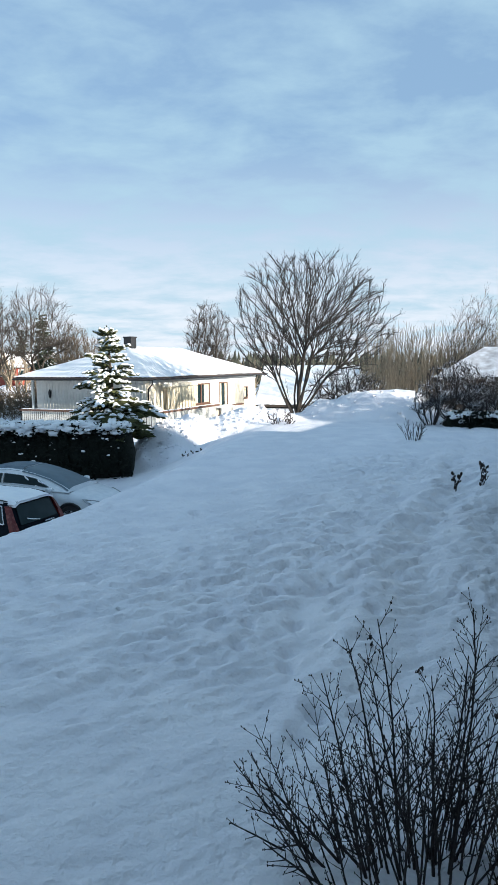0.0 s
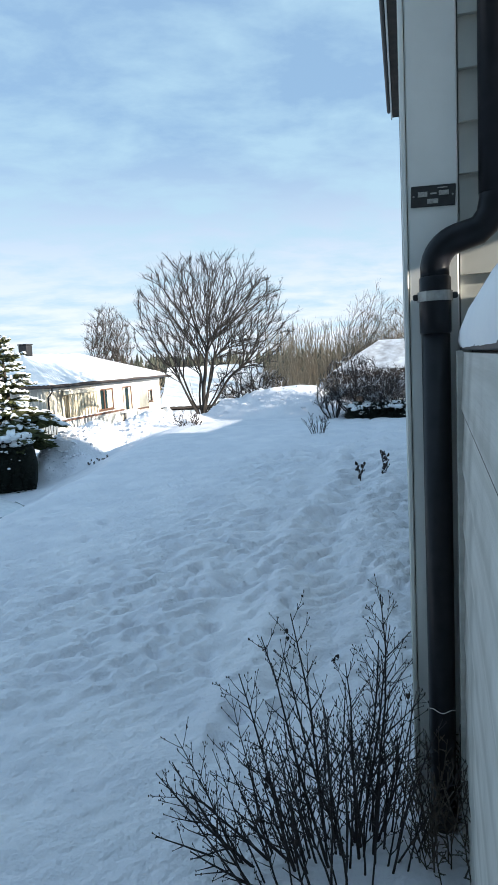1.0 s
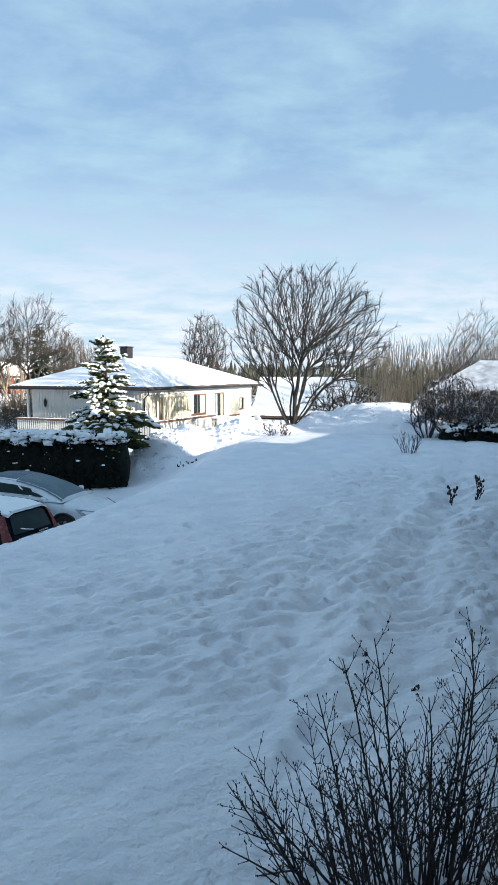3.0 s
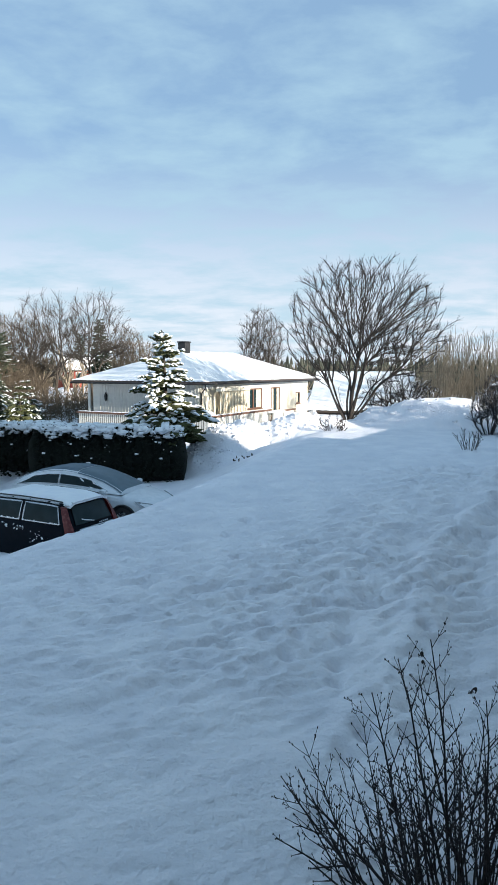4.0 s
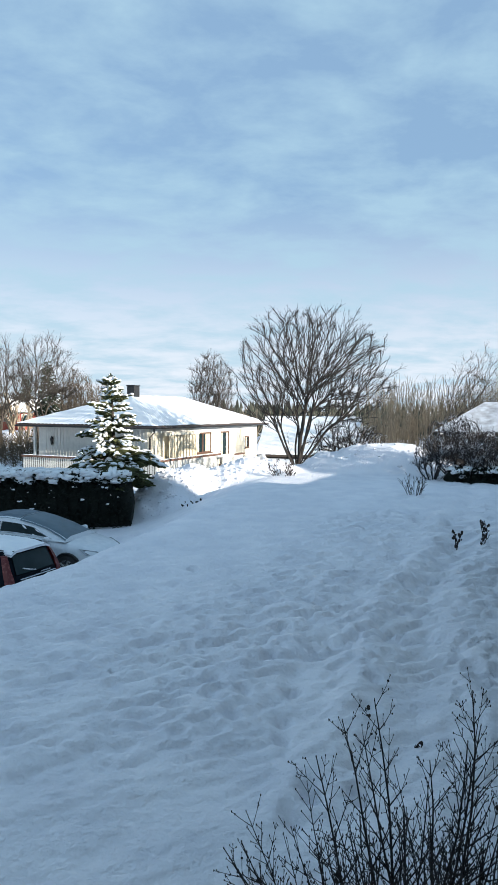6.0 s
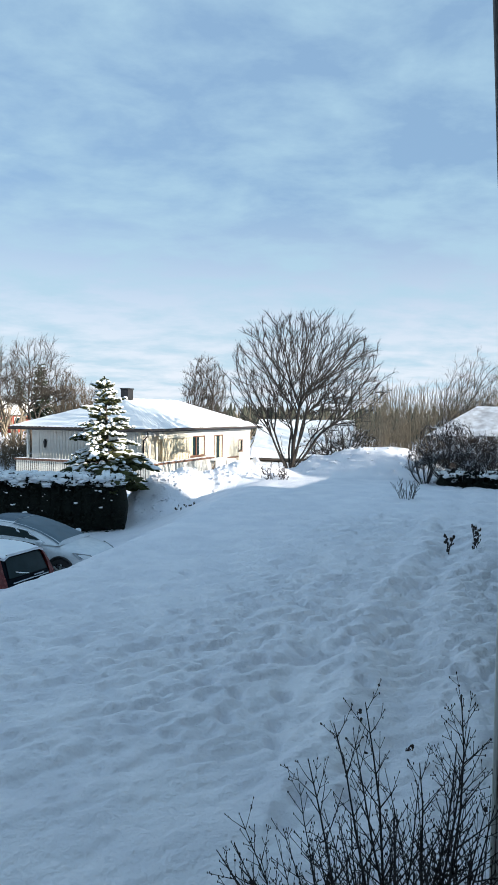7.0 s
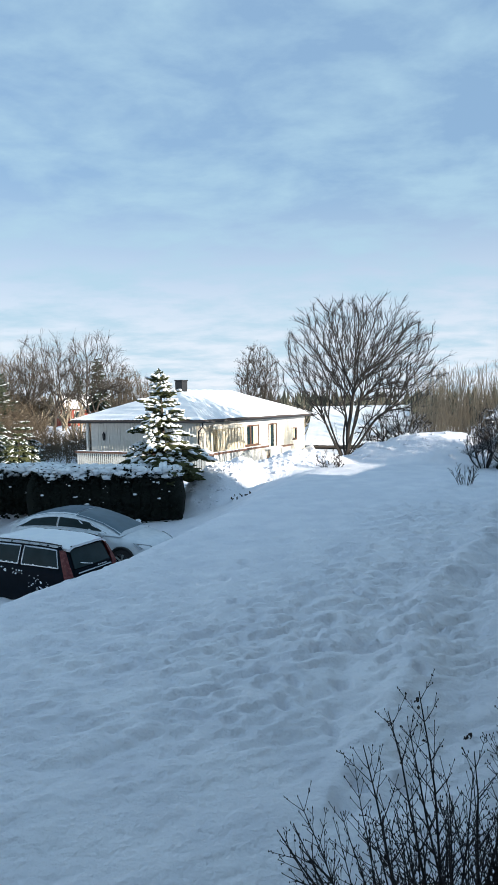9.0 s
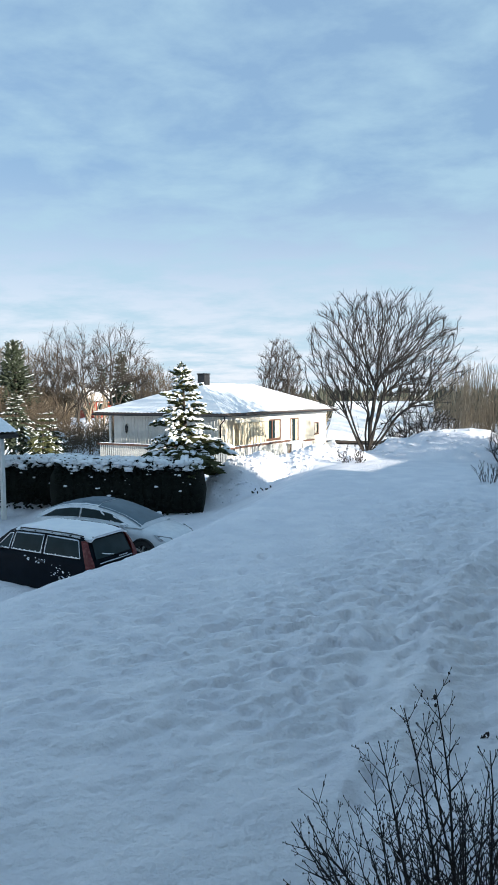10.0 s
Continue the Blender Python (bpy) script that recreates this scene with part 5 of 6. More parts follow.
    for i in range(nx + 1):
        xx = -2.20 + 2.75 * i / nx
        _, zb, zr, wb, wr = sh.at(max(xx, -1.98))
        for k in range(ny + 1):
            v = 2 * k / ny - 1
            yy = v * (wr - 0.015 + 0.02 * noise.noise(Vector((xx * 5, v, 1))))
            edge = min(1.0, 6 * (1 - abs(v)), 8 * min(i, nx - i) / nx + 0.1)
            th = 0.012 + 0.055 * edge + 0.014 * noise.noise(Vector((xx * 6, yy * 6, 0))) + 0.008 * noise.noise(Vector((xx * 22, yy * 22, 0)))
            g.v.append((xx, yy, max(zr, 1.48) - 0.062 * max(0, abs(v) - 0.75) / 0.25 + th))
    for i in range(nx):
        for k in range(ny):
            a = i * (ny + 1) + k
            g.f.append((a, a + ny + 1, a + ny + 2, a + 1))
    o = len(g.v)
    rim = [i * (ny + 1) for i in range(nx + 1)] + [nx * (ny + 1) + k for k in range(1, ny + 1)] + [i * (ny + 1) + ny for i in range(nx - 1, -1, -1)] + list(range(ny - 1, 0, -1))
    for q in rim:
        vx, vy, vz = g.v[q]
        g.v.append((vx, vy, vz - 0.055))
    for i in range(len(rim)):
        j = (i + 1) % len(rim)
        g.f.append((rim[i], rim[j], o + j, o + i))
    part("roof_snow", g, SNOW_CAP, car, "layer of snow on the roof", smooth=True)
    # splashes of snow on the doors
    rn, sp = random.Random(4), Geo()
    for cx, cz, n in ((-0.75, 0.84, 16), (-1.35, 0.70, 9), (-1.75, 0.58, 9), (-0.3, 0.85, 5), (-1.2, 0.55, 6)):
        for i in range(n):
            q = rn.uniform(0.005, 0.022)
            sp.blob((cx + rn.gauss(0, 0.10), 0.925 + rn.uniform(-0.004, 0.012), cz + rn.gauss(0, 0.04)), q * 1.6, 0.012, q, rn.random(), 3, 6, 0.4)
    tagged(part("snow_splash", sp, SNOW_CAP, car), kind="stuff")
    return car


def saloon():
    x, y = -4.50, 18.5
    car = thing("saloon_car", Matrix.Translation((x, y, -1.93)) @ pose(0, 0, 0, 0, 0, -21) @ Matrix.Diagonal((1.06, 1.05, 1.01, 1)), "silver saloon car with frosted windscreen and bonnet beside the hedge", "car")
    lower = [(-2.28, 0.45, 0.84, 0.92, 0.66, 0.52), (-2.16, 0.34, 0.92, 1.02, 0.80, 0.66), (-1.6, 0.28, 0.95, 1.03, 0.88, 0.74), (-0.6, 0.26, 0.94, 1.02, 0.89, 0.76), (0.6, 0.26, 0.92, 1.00, 0.89, 0.76),
             (1.1, 0.26, 0.89, 0.98, 0.89, 0.74), (1.55, 0.28, 0.82, 0.91, 0.87, 0.70), (1.95, 0.30, 0.74, 0.82, 0.83, 0.62), (2.18, 0.34, 0.66, 0.73, 0.74, 0.52), (2.30, 0.42, 0.58, 0.64, 0.58, 0.42)]
    cabin = [(-2.25, 0.98, 1.06, 0.70, 0.60), (-1.90, 0.98, 1.25, 0.77, 0.60), (-1.45, 0.98, 1.41, 0.80, 0.61), (-0.95, 0.97, 1.51, 0.82, 0.63), (-0.50, 0.97, 1.535, 0.83, 0.64), (-0.10, 0.97, 1.50, 0.83, 0.63), (0.30, 0.97, 1.42, 0.83, 0.62), (0.75, 0.97, 1.29, 0.82, 0.62), (1.15, 0.96, 1.12, 0.80, 0.66), (1.40, 0.95, 1.00, 0.78, 0.72)]
    sh = Shell(lower, cabin)
    part("body", sh.lower_mesh(), CAR_SILVER, car, smooth=True)
    part("cabin", sh.cabin_mesh(), CAR_SILVER, car, smooth=True)
    for sgn in (1, -1):
        for a0, a1, b0, b1 in ((-2.02, -0.60, -1.50, -0.60), (-0.56, 0.98, -0.56, 0.40)):
            g, edge = sh.side_glass(a0, a1, b0, b1, 0.34, 0.86, sgn, 14)
            pane = part("side_window", g, GLASS, car, smooth=True)
            part("trim", Geo().tube(edge + edge[:1], 0.012, 5), CHROME, pane)
        wheel(car, -1.38, sgn * 0.77, 0.31, sgn)
        wheel(car, 1.48, sgn * 0.79, 0.31, sgn)
        arch = Geo()
        arch.tube([(1.48 + 0.37 * math.cos(a), sgn * 0.868, 0.31 + 0.37 * math.sin(a)) for a in [math.pi * i / 12 for i in range(13)]], 0.035, 6)
        arch.disc((1.48, sgn * 0.855, 0.31), (0, 1, 0), 0.36, 0.06, 24)
        part("wheel_arch", arch, DARK, car)
        hl = Geo().add([(1.78, sgn * 0.80, 0.74), (2.16, sgn * 0.56, 0.66), (2.24, sgn * 0.52, 0.56), (1.98, sgn * 0.82, 0.58), (1.70, sgn * 0.70, 0.72), (2.10, sgn * 0.46, 0.62), (2.14, sgn * 0.44, 0.52), (1.9, sgn * 0.7, 0.54)],
                       [(0, 1, 2, 3), (4, 7, 6, 5), (0, 4, 5, 1), (1, 5, 6, 2), (2, 6, 7, 3), (3, 7, 4, 0)])
        hl.v = [(px + 0.025, py + sgn * 0.035, pz + 0.075) for px, py, pz in hl.v]
        part("headlight", hl, LENS, car, "dark clear headlight")
        part("mirror", Geo().box(0.86, min(sgn * 0.86, sgn * 1.02), 0.98, 1.0, max(sgn * 0.86, sgn * 1.02), 1.10, 0.03), CAR_SILVER, car)
    ws = Geo()
    n = 14
    for j in range(n + 1):
        xx = lerp(1.34, -0.06, j / n)
        _, zb, zr, wb, wr = sh.at(xx)
        for i in range(n + 1):
            v = 2 * i / n - 1
            ws.v.append((xx, v * (wr + 0.005), zr + 0.036 - 0.085 * (max(0, abs(v) - 0.6) / 0.4) ** 1.5))
    for j in range(n):
        for i in range(n):
            q = j * (n + 1) + i
            ws.f.append((q, q + 1, q + n + 2, q + n + 1))
    part("windscreen", ws, FROST_GLASS, car, "frosted windscreen", smooth=True)
    bk = Geo()
    for j in range(n + 1):
        xx = lerp(-2.15, -1.48, j / n)
        _, zb, zr, wb, wr = sh.at(xx)
        for i in range(n + 1):
            v = 2 * i / n - 1
            bk.v.append((xx, -v * (wr - 0.075), zr + 0.034 - 0.055 * max(0, abs(v) - 0.7) / 0.3))
    for j in range(n):
        for i in range(n):
            q = j * (n + 1) + i
            bk.f.append((q, q + 1, q + n + 2, q + n + 1))
    part("rear_window", bk, FROST_GLASS, car, smooth=True)
    fr = Geo()
    for j in range(n + 1):
        xx = lerp(-0.09, -1.45, j / n)
        _, zb, zr, wb, wr = sh.at(xx)
        for i in range(n + 1):
            v = 2 * i / n - 1
            fr.v.append((xx, v * (wr - 0.02), zr + 0.036 - 0.08 * (max(0, abs(v) - 0.6) / 0.4) ** 1.5))
    for j in range(n):
        for i in range(n):
            q = j * (n + 1) + i
            fr.f.append((q, q + 1, q + n + 2, q + n + 1))
    part("roof_frost", fr, FROST, car, "thin frost on the roof", smooth=True)
    part("windscreen_edge", Geo().tube([(1.33, v * 0.66, 1.025 - 0.05 * v * v) for v in (-1, -0.6, -0.2, 0.2, 0.6, 1)], 0.02, 5), DARK, car)
    return car


wagon()
saloon()

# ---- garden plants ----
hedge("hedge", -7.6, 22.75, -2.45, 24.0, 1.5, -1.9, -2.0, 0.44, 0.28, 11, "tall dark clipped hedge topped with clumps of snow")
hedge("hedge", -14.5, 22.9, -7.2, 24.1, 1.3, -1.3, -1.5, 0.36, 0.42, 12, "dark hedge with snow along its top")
conifer("fir_tree", -3.25, 25.3, -1.75, 5.5, 2.95, 21, "young fir with thick pads of snow behind the hedge", 0.40, 14, 8, pad=0.70, taper=0.92, fingers=0.60, bare_below=0.42, droop=0.26, clear=0.25, shaggy=0.065, finger=2.1)
grown_tree("maple_tree", 5.30, 32.4, -0.15, (0.70, 0, 4.5), (3.85, 3.5, 3.45), 7, "broad bare tree with many limbs and fine twigs in snow", 3800, 0.22, 1.0, 0.28, 11, 48, 2.3, -0.88, 0.0085, 2.85, MAPLE, MAPLE, outward=0.90, hold=1.1, sprigs=1.4, sprig=0.34, lead=4.4, thick=0.03)
grown_tree("spreading_shrub", 8.35, 33.4, -0.6, (-0.1, 0, 1.35), (2.1, 1.8, 1.35), 17, "low spreading bare shrub loaded with snow beside the tree", 1100, 0.16, 0.9, 0.22, 14, 70, 0.9, -0.6, 0.011, 2.5, SNOWY_BARK, SNOWY_BARK, outward=0.6, sprigs=1.6, sprig=0.3, droop=0.2, category="shrub", thick=0.03)
# shrubs on the lawn
bare_tree("lawn_shrub", 7.0, 19.5, -0.02, 0.95, 31, "small bare shrub standing in the snow", "shrub", stems=11, lean=30, kids=(4, 2), angle=28, ratio=0.42, rise=0.03, wobble=0.06, r0=0.014, twig=0.005, base=0.25, sides=5, twigs=TWIG, bark=TWIG)
bare_tree("heap_shrub", 3.7, 25.9, -0.45, 1.5, 32, "bare young shrub beside the snow heap", "shrub", stems=11, lean=26, kids=(6, 3), angle=30, ratio=0.34, rise=0.04, wobble=0.07, r0=0.016, twig=0.006, base=0.25, sides=5, twigs=TWIG, bark=TWIG, buds=0.7, bud=0.018)
for px, py, h, sd in ((5.16, 12.0, 0.62, 33), (5.72, 11.95, 0.82, 34), (6.75, 12.3, 0.40, 35)):
    bare_tree("rose_bush", px, py, gz(px, py), h, sd, "withered rose stems with dark leaves standing in snow", "shrub", stems=2, lean=24, kids=(7, 2), angle=52, ratio=0.20, rise=0.02, wobble=0.20, r0=0.013, twig=0.007, base=0.06, sides=5, twigs=TWIG, bark=TWIG, buds=1.0, group="rose bushes on the lawn", bud=0.020)
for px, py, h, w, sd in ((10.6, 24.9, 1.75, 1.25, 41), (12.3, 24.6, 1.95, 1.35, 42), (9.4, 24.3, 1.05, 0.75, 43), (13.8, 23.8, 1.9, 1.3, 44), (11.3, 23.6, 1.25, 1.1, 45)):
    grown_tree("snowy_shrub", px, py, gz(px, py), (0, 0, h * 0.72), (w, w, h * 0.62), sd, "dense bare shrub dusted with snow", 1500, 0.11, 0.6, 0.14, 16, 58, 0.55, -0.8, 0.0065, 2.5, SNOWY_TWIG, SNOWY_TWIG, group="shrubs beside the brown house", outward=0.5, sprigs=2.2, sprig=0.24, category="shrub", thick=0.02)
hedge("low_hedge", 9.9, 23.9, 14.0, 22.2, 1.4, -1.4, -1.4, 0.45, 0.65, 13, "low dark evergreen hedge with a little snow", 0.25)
for px, py, sd in ((0.0, 24.5, 51), (0.35, 24.6, 52)):
    bare_tree("buried_twigs", px, py, gz(px, py), 0.30, sd, "dark leafy twigs half buried in the heap", "shrub", stems=8, lean=60, kids=(5, 2), angle=40, ratio=0.4, rise=0.0, wobble=0.15, r0=0.014, twig=0.010, base=0.4, sides=4, twigs=TWIG, bark=TWIG, buds=0.7, group="twigs in the heap", bud=0.016)

# big bare bush right under the window, and a dry clump at the wall's foot
def near_bush():
    """Stems that fan out from one stool, with paired side twigs."""
    rn = random.Random(77)
    bush = thing("bare_bush", Matrix.Translation((1.0, 2.62, 0)), "leafless dark bush with buds growing through snow by the wall", "bush")
    twigs, buds, heads = Geo(), Geo(), Geo()

    def shoot(p, d, ln, r, level, rise):
        n = 5 if level == 0 else 3
        pts, dirs, q = [p.copy()], [], p.copy()
        for i in range(n):
            d = (d + Vector((rn.gauss(0, 0.05), rn.gauss(0, 0.05), rn.gauss(0, 0.03) + rise))).normalized()
            q = q + d * ln / n
            pts.append(q.copy())
            dirs.append(d.copy())
        rs = [max(r * (1 - 0.72 * i / n), 0.0014) for i in range(n + 1)]
        if level == 0:
            part("stem", Geo().tube(pts, rs, 6), TWIG, bush, smooth=True)
        else:
            twigs.tube(pts, rs, 4 if level == 1 else 3, False)
        buds.blob(pts[-1], 0.0030, 0.0028, 0.0070, rn.random(), 3, 5, 0.4)
        if level < 3 and ln > 0.10:
            gap = (0.085, 0.075, 0.07)[level]
            f = ln * (0.24 if level == 0 else 0.22) + rn.uniform(0, gap)
            spin = rn.uniform(0, math.pi)
            while f < ln * 0.97:
                t = f / ln * n
                j = min(int(t), n - 1)
                s, dj = pts[j].lerp(pts[j + 1], t - j), dirs[j]
                spin += math.pi / 2 + rn.gauss(0, 0.3)
                for h in (0, math.pi):
                    if rn.random() < (0.88 if level == 0 else 0.68):
                        o = Matrix.Rotation(spin + h, 3, dj) @ dj.orthogonal().normalized()
                        a = radians(rn.uniform(30, 52))
                        e = (dj * math.cos(a) + o * math.sin(a)).normalized()
                        k = (0.34, 0.45, 0.4)[level] * rn.uniform(0.35, 1.0)
                        shoot(s, e, min(ln * k * (1.2 - 0.7 * f / ln), 0.36), max(rs[j] * 0.66, 0.0022), level + 1, 0.05)
                    elif rn.random() < 0.7:
                        o = Matrix.Rotation(spin + h, 3, dj) @ dj.orthogonal().normalized()
                        buds.blob(s + o * (rs[j] + 0.003), 0.0032, 0.0032, 0.0065, rn.random(), 3, 5, 0.4)
                f += gap * rn.uniform(0.7, 1.5)
        elif level and rn.random() < 0.014:
            heads.blob(pts[-1], 0.011, 0.010, 0.014, rn.random(), 4, 6, 0.5)
        return pts[-1]

    # tall leaders, each aimed from the stool at its own height and side
    for tx, ty, tz in ((-0.86, 0.42, 0.36), (-0.84, 0.36, 0.10), (-0.70, 0.05, 0.22), (-0.62, -0.10, 0.10), (-0.50, 0.10, 0.40), (-0.62, 0.45, 0.36), (-0.40, 0.40, 0.84), (-0.22, 0.44, 1.00), (-0.12, 0.50, 0.86), (0.06, 0.56, 1.06), (0.20, 0.42, 0.80), (0.34, 0.30, 0.96), (0.46, 0.38, 1.17), (0.62, 0.36, 0.92)):
        a = Vector((0.34 * tx + rn.gauss(0, 0.05), 0.10 + rn.gauss(0, 0.06), -0.08))
        d = Vector((tx, ty, tz)) - a
        flat = Vector((0, 0, -0.12)) if tz < 0.5 else Vector((0, 0, -0.04))
        shoot(a, (d.normalized() + flat).normalized(), d.length * 1.02, 0.0092, 0, 0.035)
    for s in range(60):
        a = Vector((rn.uniform(-0.48, 0.42), rn.uniform(-0.16, 0.22), -0.08))
        out = Vector((a.x * rn.uniform(0.6, 1.9) + rn.gauss(0, 0.10), 0.22 + rn.gauss(0, 0.20), 1.0))
        shoot(a, out.normalized(), rn.uniform(0.42, 0.98) * (1.0 - 0.25 * min(1.2, abs(out.x))), rn.uniform(0.0050, 0.0076), 0, 0.03)
    tagged(part("crown", twigs, TWIG, bush), kind="stuff")
    tagged(part("budding", buds, BUD, bush, "dark pointed buds"), kind="stuff")
    tagged(part("seed_head", heads, BUD, bush, "withered seed heads"), kind="stuff")
    return bush


near_bush()
clump = OWN @ Vector((0.10, 3.00, 0))
bare_tree("dry_clump", clump.x, clump.y, 0.0, 0.88, 91, "dry brown clump of withered stalks against the wall", "bush", stems=44, lean=9, kids=(15, 6), angle=42, ratio=0.11, rise=0.02, wobble=0.10, r0=0.0050, twig=0.0024, base=0.20, sides=5, twigs=DRY, bark=DRY)
# lone withered leaves and stalks on the snow
for px, py, h, sd in ((1.50, 5.20, 0.22, 95), (1.78, 4.75, 0.16, 96), (1.42, 4.72, 0.12, 97)):
    bare_tree("withered_sprig", px, py, 0.0, h, sd, "short withered sprig with curled leaves in the snow", "sprig", stems=3, lean=35, kids=(3,), angle=50, ratio=0.3, rise=0.0, wobble=0.15, r0=0.006, twig=0.004, base=0.02, sides=5, twigs=TWIG, bark=TWIG, buds=1.0, group="withered sprigs", bud=0.014)

# ---- trees behind the houses ----
grown_tree("birch_tree", -17.2, 57.5, -3.0, (-0.3, 0, 7.9), (3.3, 2.8, 3.6), 61, "tall bare birch with fine twigs", 1500, 0.34, 1.7, 0.46, 3, 18, 5.6, -0.85, 0.012, 2.6, BARK, BARK, group="birches", outward=0.8, sprigs=1.6, sprig=0.9, droop=0.12)
grown_tree("birch_tree", -13.9, 58.8, -3.0, (0.2, 0, 8.0), (3.0, 2.8, 3.7), 62, "tall bare birch with fine twigs", 1400, 0.34, 1.7, 0.46, 2, 12, 5.6, -0.85, 0.012, 2.6, BARK, BARK, group="birches", outward=0.8, sprigs=1.6, sprig=0.9, droop=0.12)
grown_tree("birch_tree", 2.1, 80, -3.2, (0, 0, 8.0), (2.7, 2.6, 4.6), 63, "dense bare birch behind the bungalow", 2600, 0.34, 1.6, 0.40, 3, 16, 5.0, -0.8, 0.014, 2.6, BARK, BARK, group="birches", outward=0.8, sprigs=2.0, sprig=0.8)
for px, py, hz, rx, sd in ((16.4, 37.8, 2.9, 1.1, 64), (17.5, 37.2, 3.3, 1.2, 65), (18.7, 36.2, 2.9, 1.1, 66), (19.8, 35.8, 3.0, 1.1, 86)):
    grown_tree("birch_tree", px, py, -1.5, (0, 0, hz + 1.3), (rx, rx, hz), sd, "slender bare birch with a pale trunk", 1000, 0.24, 1.3, 0.30, 1, 4, 2.0, -0.85, 0.006, 2.6, BIRCH, BARK_WARM, group="birches beside the brown house", outward=0.45, up=0.3, sprigs=1.6, sprig=0.55, droop=0.1, thick=0.022, lead=hz * 1.7)
for px, py, rx, rz, cz, sd in ((-21.6, 50, 2.6, 2.9, 3.4, 67), (-18.9, 52, 2.6, 2.6, 3.2, 68), (-12.6, 74, 2.6, 4.2, 5.2, 69), (-10.2, 78, 2.2, 3.6, 4.6, 70), (-16.2, 86, 3.0, 4.6, 6.0, 71), (-21.4, 62, 3.2, 4.6, 5.8, 87), (-24.0, 60, 3.0, 4.6, 5.8, 88)):
    grown_tree("bare_tree", px, py, -3.0, (0, 0, cz), (rx, rx, rz), sd, "bare brownish tree in the wood edge", 1300, 0.32, 1.6, 0.42, 6, 30, 2.2, -0.8, 0.014, 2.4, BARK_WARM, BROWN_TWIG, group="wood edge", outward=0.8, sprigs=2.0, sprig=0.7)
conifer("pine_tree", -21.9, 55, -3.0, 10.6, 3.0, 72, "dark pine with broad snow-dusted branches", 0.06, 22, 11, PINE, "conifers", 0.25, 0.05)
conifer("spruce_tree", -17.6, 78, -3.0, 11.4, 2.4, 73, "dark spruce dusted with snow", 0.15, 26, 11, PINE, "conifers")
conifer("spruce_tree", -35.5, 138, -4.0, 14.0, 3.4, 74, "dark spruce dusted with snow", 0.15, 24, 11, PINE, "conifers")
conifer("pine_tree", -8.9, 69, -3.0, 9.3, 2.0, 75, "dark pine crown behind the roof", 0.05, 12, 10, PINE, "conifers", 0.5, 0.0)
conifer("spruce_tree", -16.9, 42.5, -2.0, 5.0, 1.9, 76, "snowy spruce behind the hedge", 0.35, 18, 10, PINE, "conifers")
conifer("spruce_tree", -14.4, 40.5, -1.8, 3.3, 1.5, 77, "low dark spruce behind the hedge", 0.15, 9, 8, NEEDLE, "conifers")
conifer("snowy_bush", -14.9, 43.5, -1.8, 3.2, 1.7, 78, "evergreen bush loaded with snow", 0.8, 8, 9, PINE, "conifers")
conifer("snowy_bush", -19.8, 44, -1.8, 2.8, 1.8, 79, "evergreen bush loaded with snow", 0.8, 8, 9, PINE, "conifers")
conifer("snowy_bush", -15.8, 46, -1.8, 3.6, 1.6, 80, "evergreen bush loaded with snow", 0.7, 8, 9, NEEDLE, "conifers")


def thicket():
    """Close bare saplings behind the lawn."""
    rn = random.Random(83)
    g = Geo()
    for i in range(650):
        y = rn.uniform(46, 57)
        x = y * rn.uniform(0.285, 0.62)
        h = rn.uniform(5.2, 7.6)
        z0 = -2.0
        lean = Vector((rn.gauss(0, 0.06), rn.gauss(0, 0.06), 1)).normalized()
        p, pts = Vector((x, y, z0)), [Vector((x, y, z0))]
        for k in range(4):
            lean = (lean + Vector((rn.gauss(0, 0.05), rn.gauss(0, 0.05), 0))).normalized()
            p = p + lean * h / 4
            pts.append(p.copy())
        g.tube(pts, [0.032, 0.027, 0.021, 0.015, 0.010], 3, False)
        for k in range(9):
            t = rn.uniform(0.25, 0.98) * 4
            j = min(int(t), 3)
            q = pts[j].lerp(pts[j + 1], t - j)
            d = rand_dir(lean, rn.uniform(18, 42), rn)
            g.tube([q, q + d * rn.uniform(0.4, 1.1)], [0.010, 0.006], 3, False)
    ob = new("thicket", mesh_of("thicket", g, BROWN_BRUSH))
    return tagged(ob, "thicket of bare brown saplings behind the lawn", "thicket", kind="stuff")


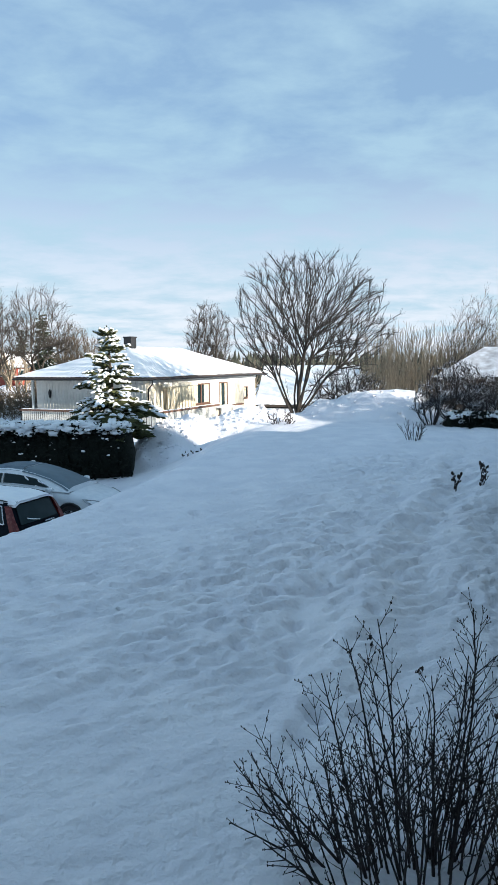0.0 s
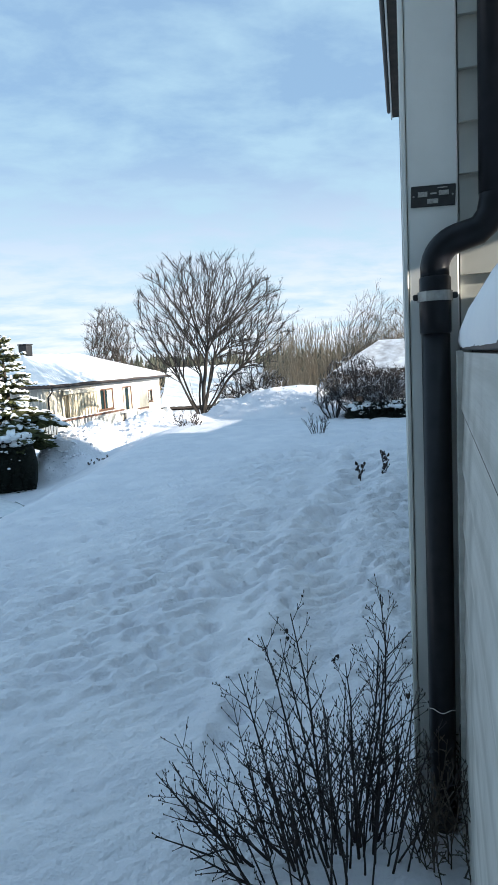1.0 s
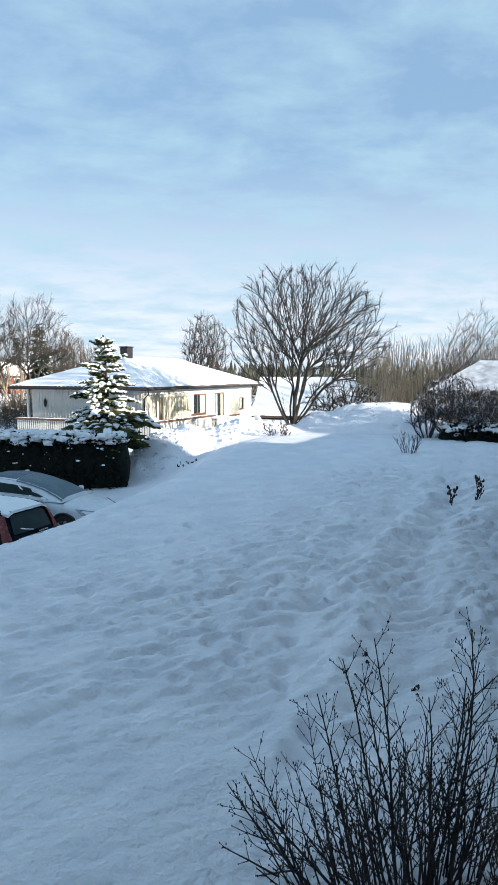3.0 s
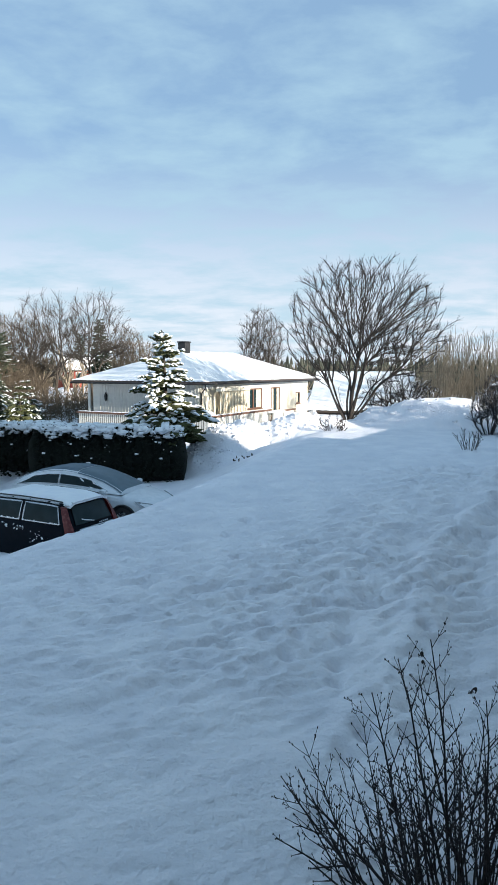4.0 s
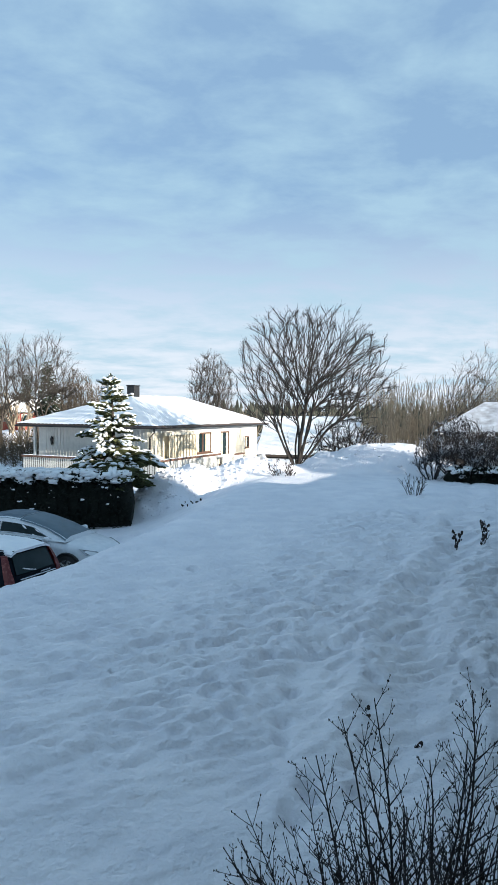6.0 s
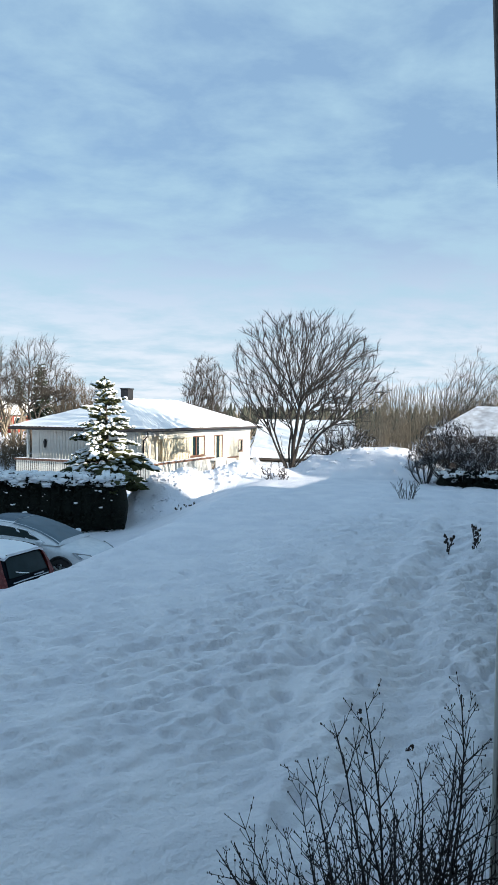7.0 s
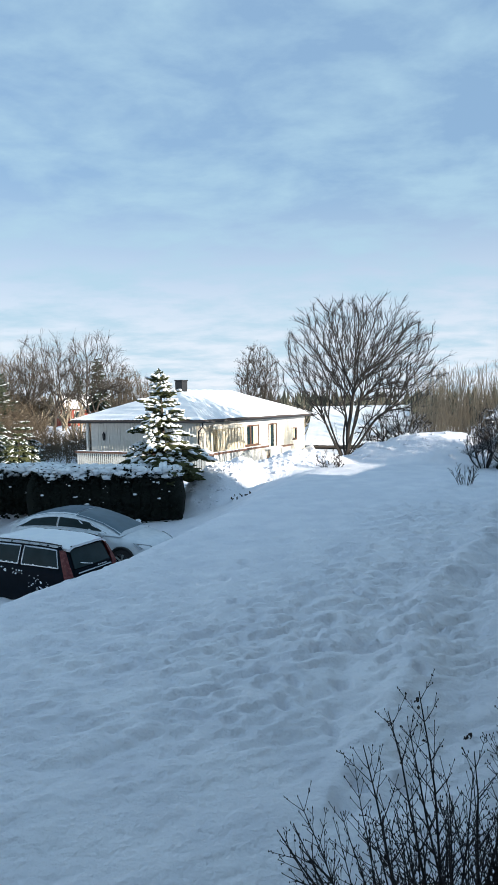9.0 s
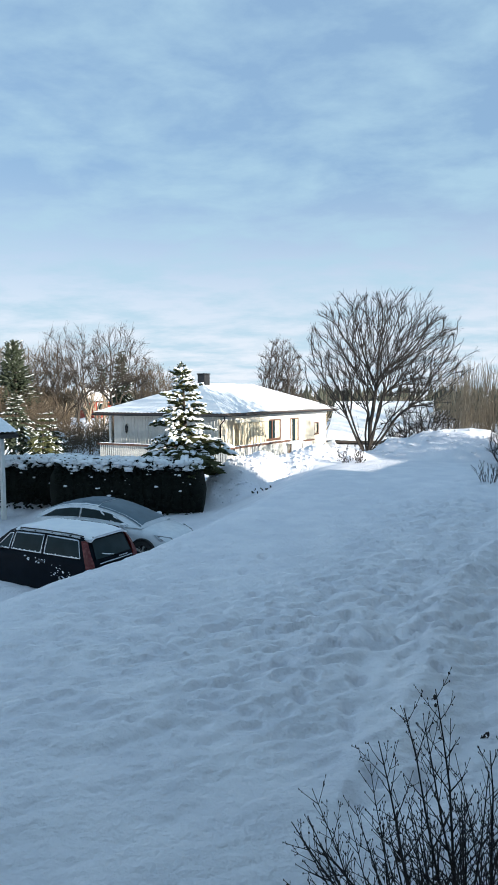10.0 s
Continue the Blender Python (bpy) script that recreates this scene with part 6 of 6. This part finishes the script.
def garden_brush():
    """Brown shrubs and saplings between the hedge and the red cottage."""
    rn = random.Random(85)
    g, caps = Geo(), Geo()
    for i in range(900):
        y = rn.uniform(44, 64)
        a = rn.uniform(-0.40, -0.155)
        x = y * a
        h = rn.uniform(2.6, 4.6) * (1.05 if a < -0.315 else (0.80 if a > -0.225 else 0.62))
        p = Vector((x, y, -2.2))
        d = Vector((rn.gauss(0, 0.14), rn.gauss(0, 0.14), 1)).normalized()
        pts = [p]
        for k in range(3):
            d = (d + Vector((rn.gauss(0, 0.10), rn.gauss(0, 0.10), 0.02))).normalized()
            pts.append(pts[-1] + d * h / 3)
        g.tube(pts, [0.026, 0.020, 0.013, 0.007], 3, False)
        for k in range(10):
            t = rn.uniform(0.2, 0.98) * 3
            j = min(int(t), 2)
            q = pts[j].lerp(pts[j + 1], t - j)
            e = rand_dir(d, rn.uniform(25, 60), rn)
            g.tube([q, q + e * rn.uniform(0.3, 0.9)], [0.010, 0.005], 3, False)
            if rn.random() < 0.10 and t < 1.8:
                w = rn.uniform(0.06, 0.16)
                caps.blob(q + e * 0.2, w * 1.5, w, w * 0.6, rn.random(), 4, 6, 0.4)
    tagged(new("garden_brush", mesh_of("garden_brush", g, BROWN_TWIG)), "tangle of bare brown shrubs behind the hedge", "brush", kind="stuff")
    tagged(new("brush_snow", mesh_of("brush_snow", caps, SNOW_CAP, True)), "lumps of snow caught in the brown shrubs", "snow", kind="stuff")


def far_wood():
    """Distant woods all round: low conifers and bare crowns."""
    rn = random.Random(84)
    g, br = Geo(), Geo()
    for i in range(2600):
        a, d = radians(rn.uniform(-45, 60)), rn.uniform(105, 330)
        x, y = d * math.sin(a), d * math.cos(a)
        z, h = gz(x, y), rn.uniform(5.0, 10.5) * (0.7 + d / 520)
        if rn.random() < 0.62:
            if d < 150:
                continue
            n = 6
            lean, fat = rn.uniform(-0.3, 0.3), rn.uniform(0.13, 0.24)
            for k in range(6):
                f = k / 6
                r = h * fat * (1 - f) ** 0.8 * rn.uniform(0.6, 1.25) + 0.25
                o, cx, cy = rn.uniform(0, 6), x + rn.uniform(-0.25, 0.25) * r + lean * f, y + rn.uniform(-0.25, 0.25) * r
                base = [(cx + math.cos(o + 2 * math.pi * q / n) * r * rn.uniform(0.55, 1.3), cy + math.sin(o + 2 * math.pi * q / n) * r, z + h * (0.08 + f * 0.8 + rn.uniform(-0.04, 0.04))) for q in range(n)]
                g.add(base + [(cx, cy, z + h * (0.08 + f * 0.8) + h * 0.26)], [(q, (q + 1) % n, n) for q in range(n)] + [tuple(range(n - 1, -1, -1))])
        else:
            for k in range(16):
                q = Vector((x, y, z + h * rn.uniform(0.0, 0.4)))
                dr = Vector((rn.gauss(0, 0.35), rn.gauss(0, 0.35), 1)).normalized()
                br.tube([q, q + dr * h * rn.uniform(0.35, 0.6)], [0.14, 0.05], 3, False)
    tagged(new("far_wood", mesh_of("far_wood", g, FOREST)), "distant dark conifer wood along the horizon", "wood", kind="stuff")
    tagged(new("far_brush", mesh_of("far_brush", br, BROWN_BRUSH)), "distant bare brown trees along the horizon", "wood", kind="stuff")


thicket()
garden_brush()
far_wood()
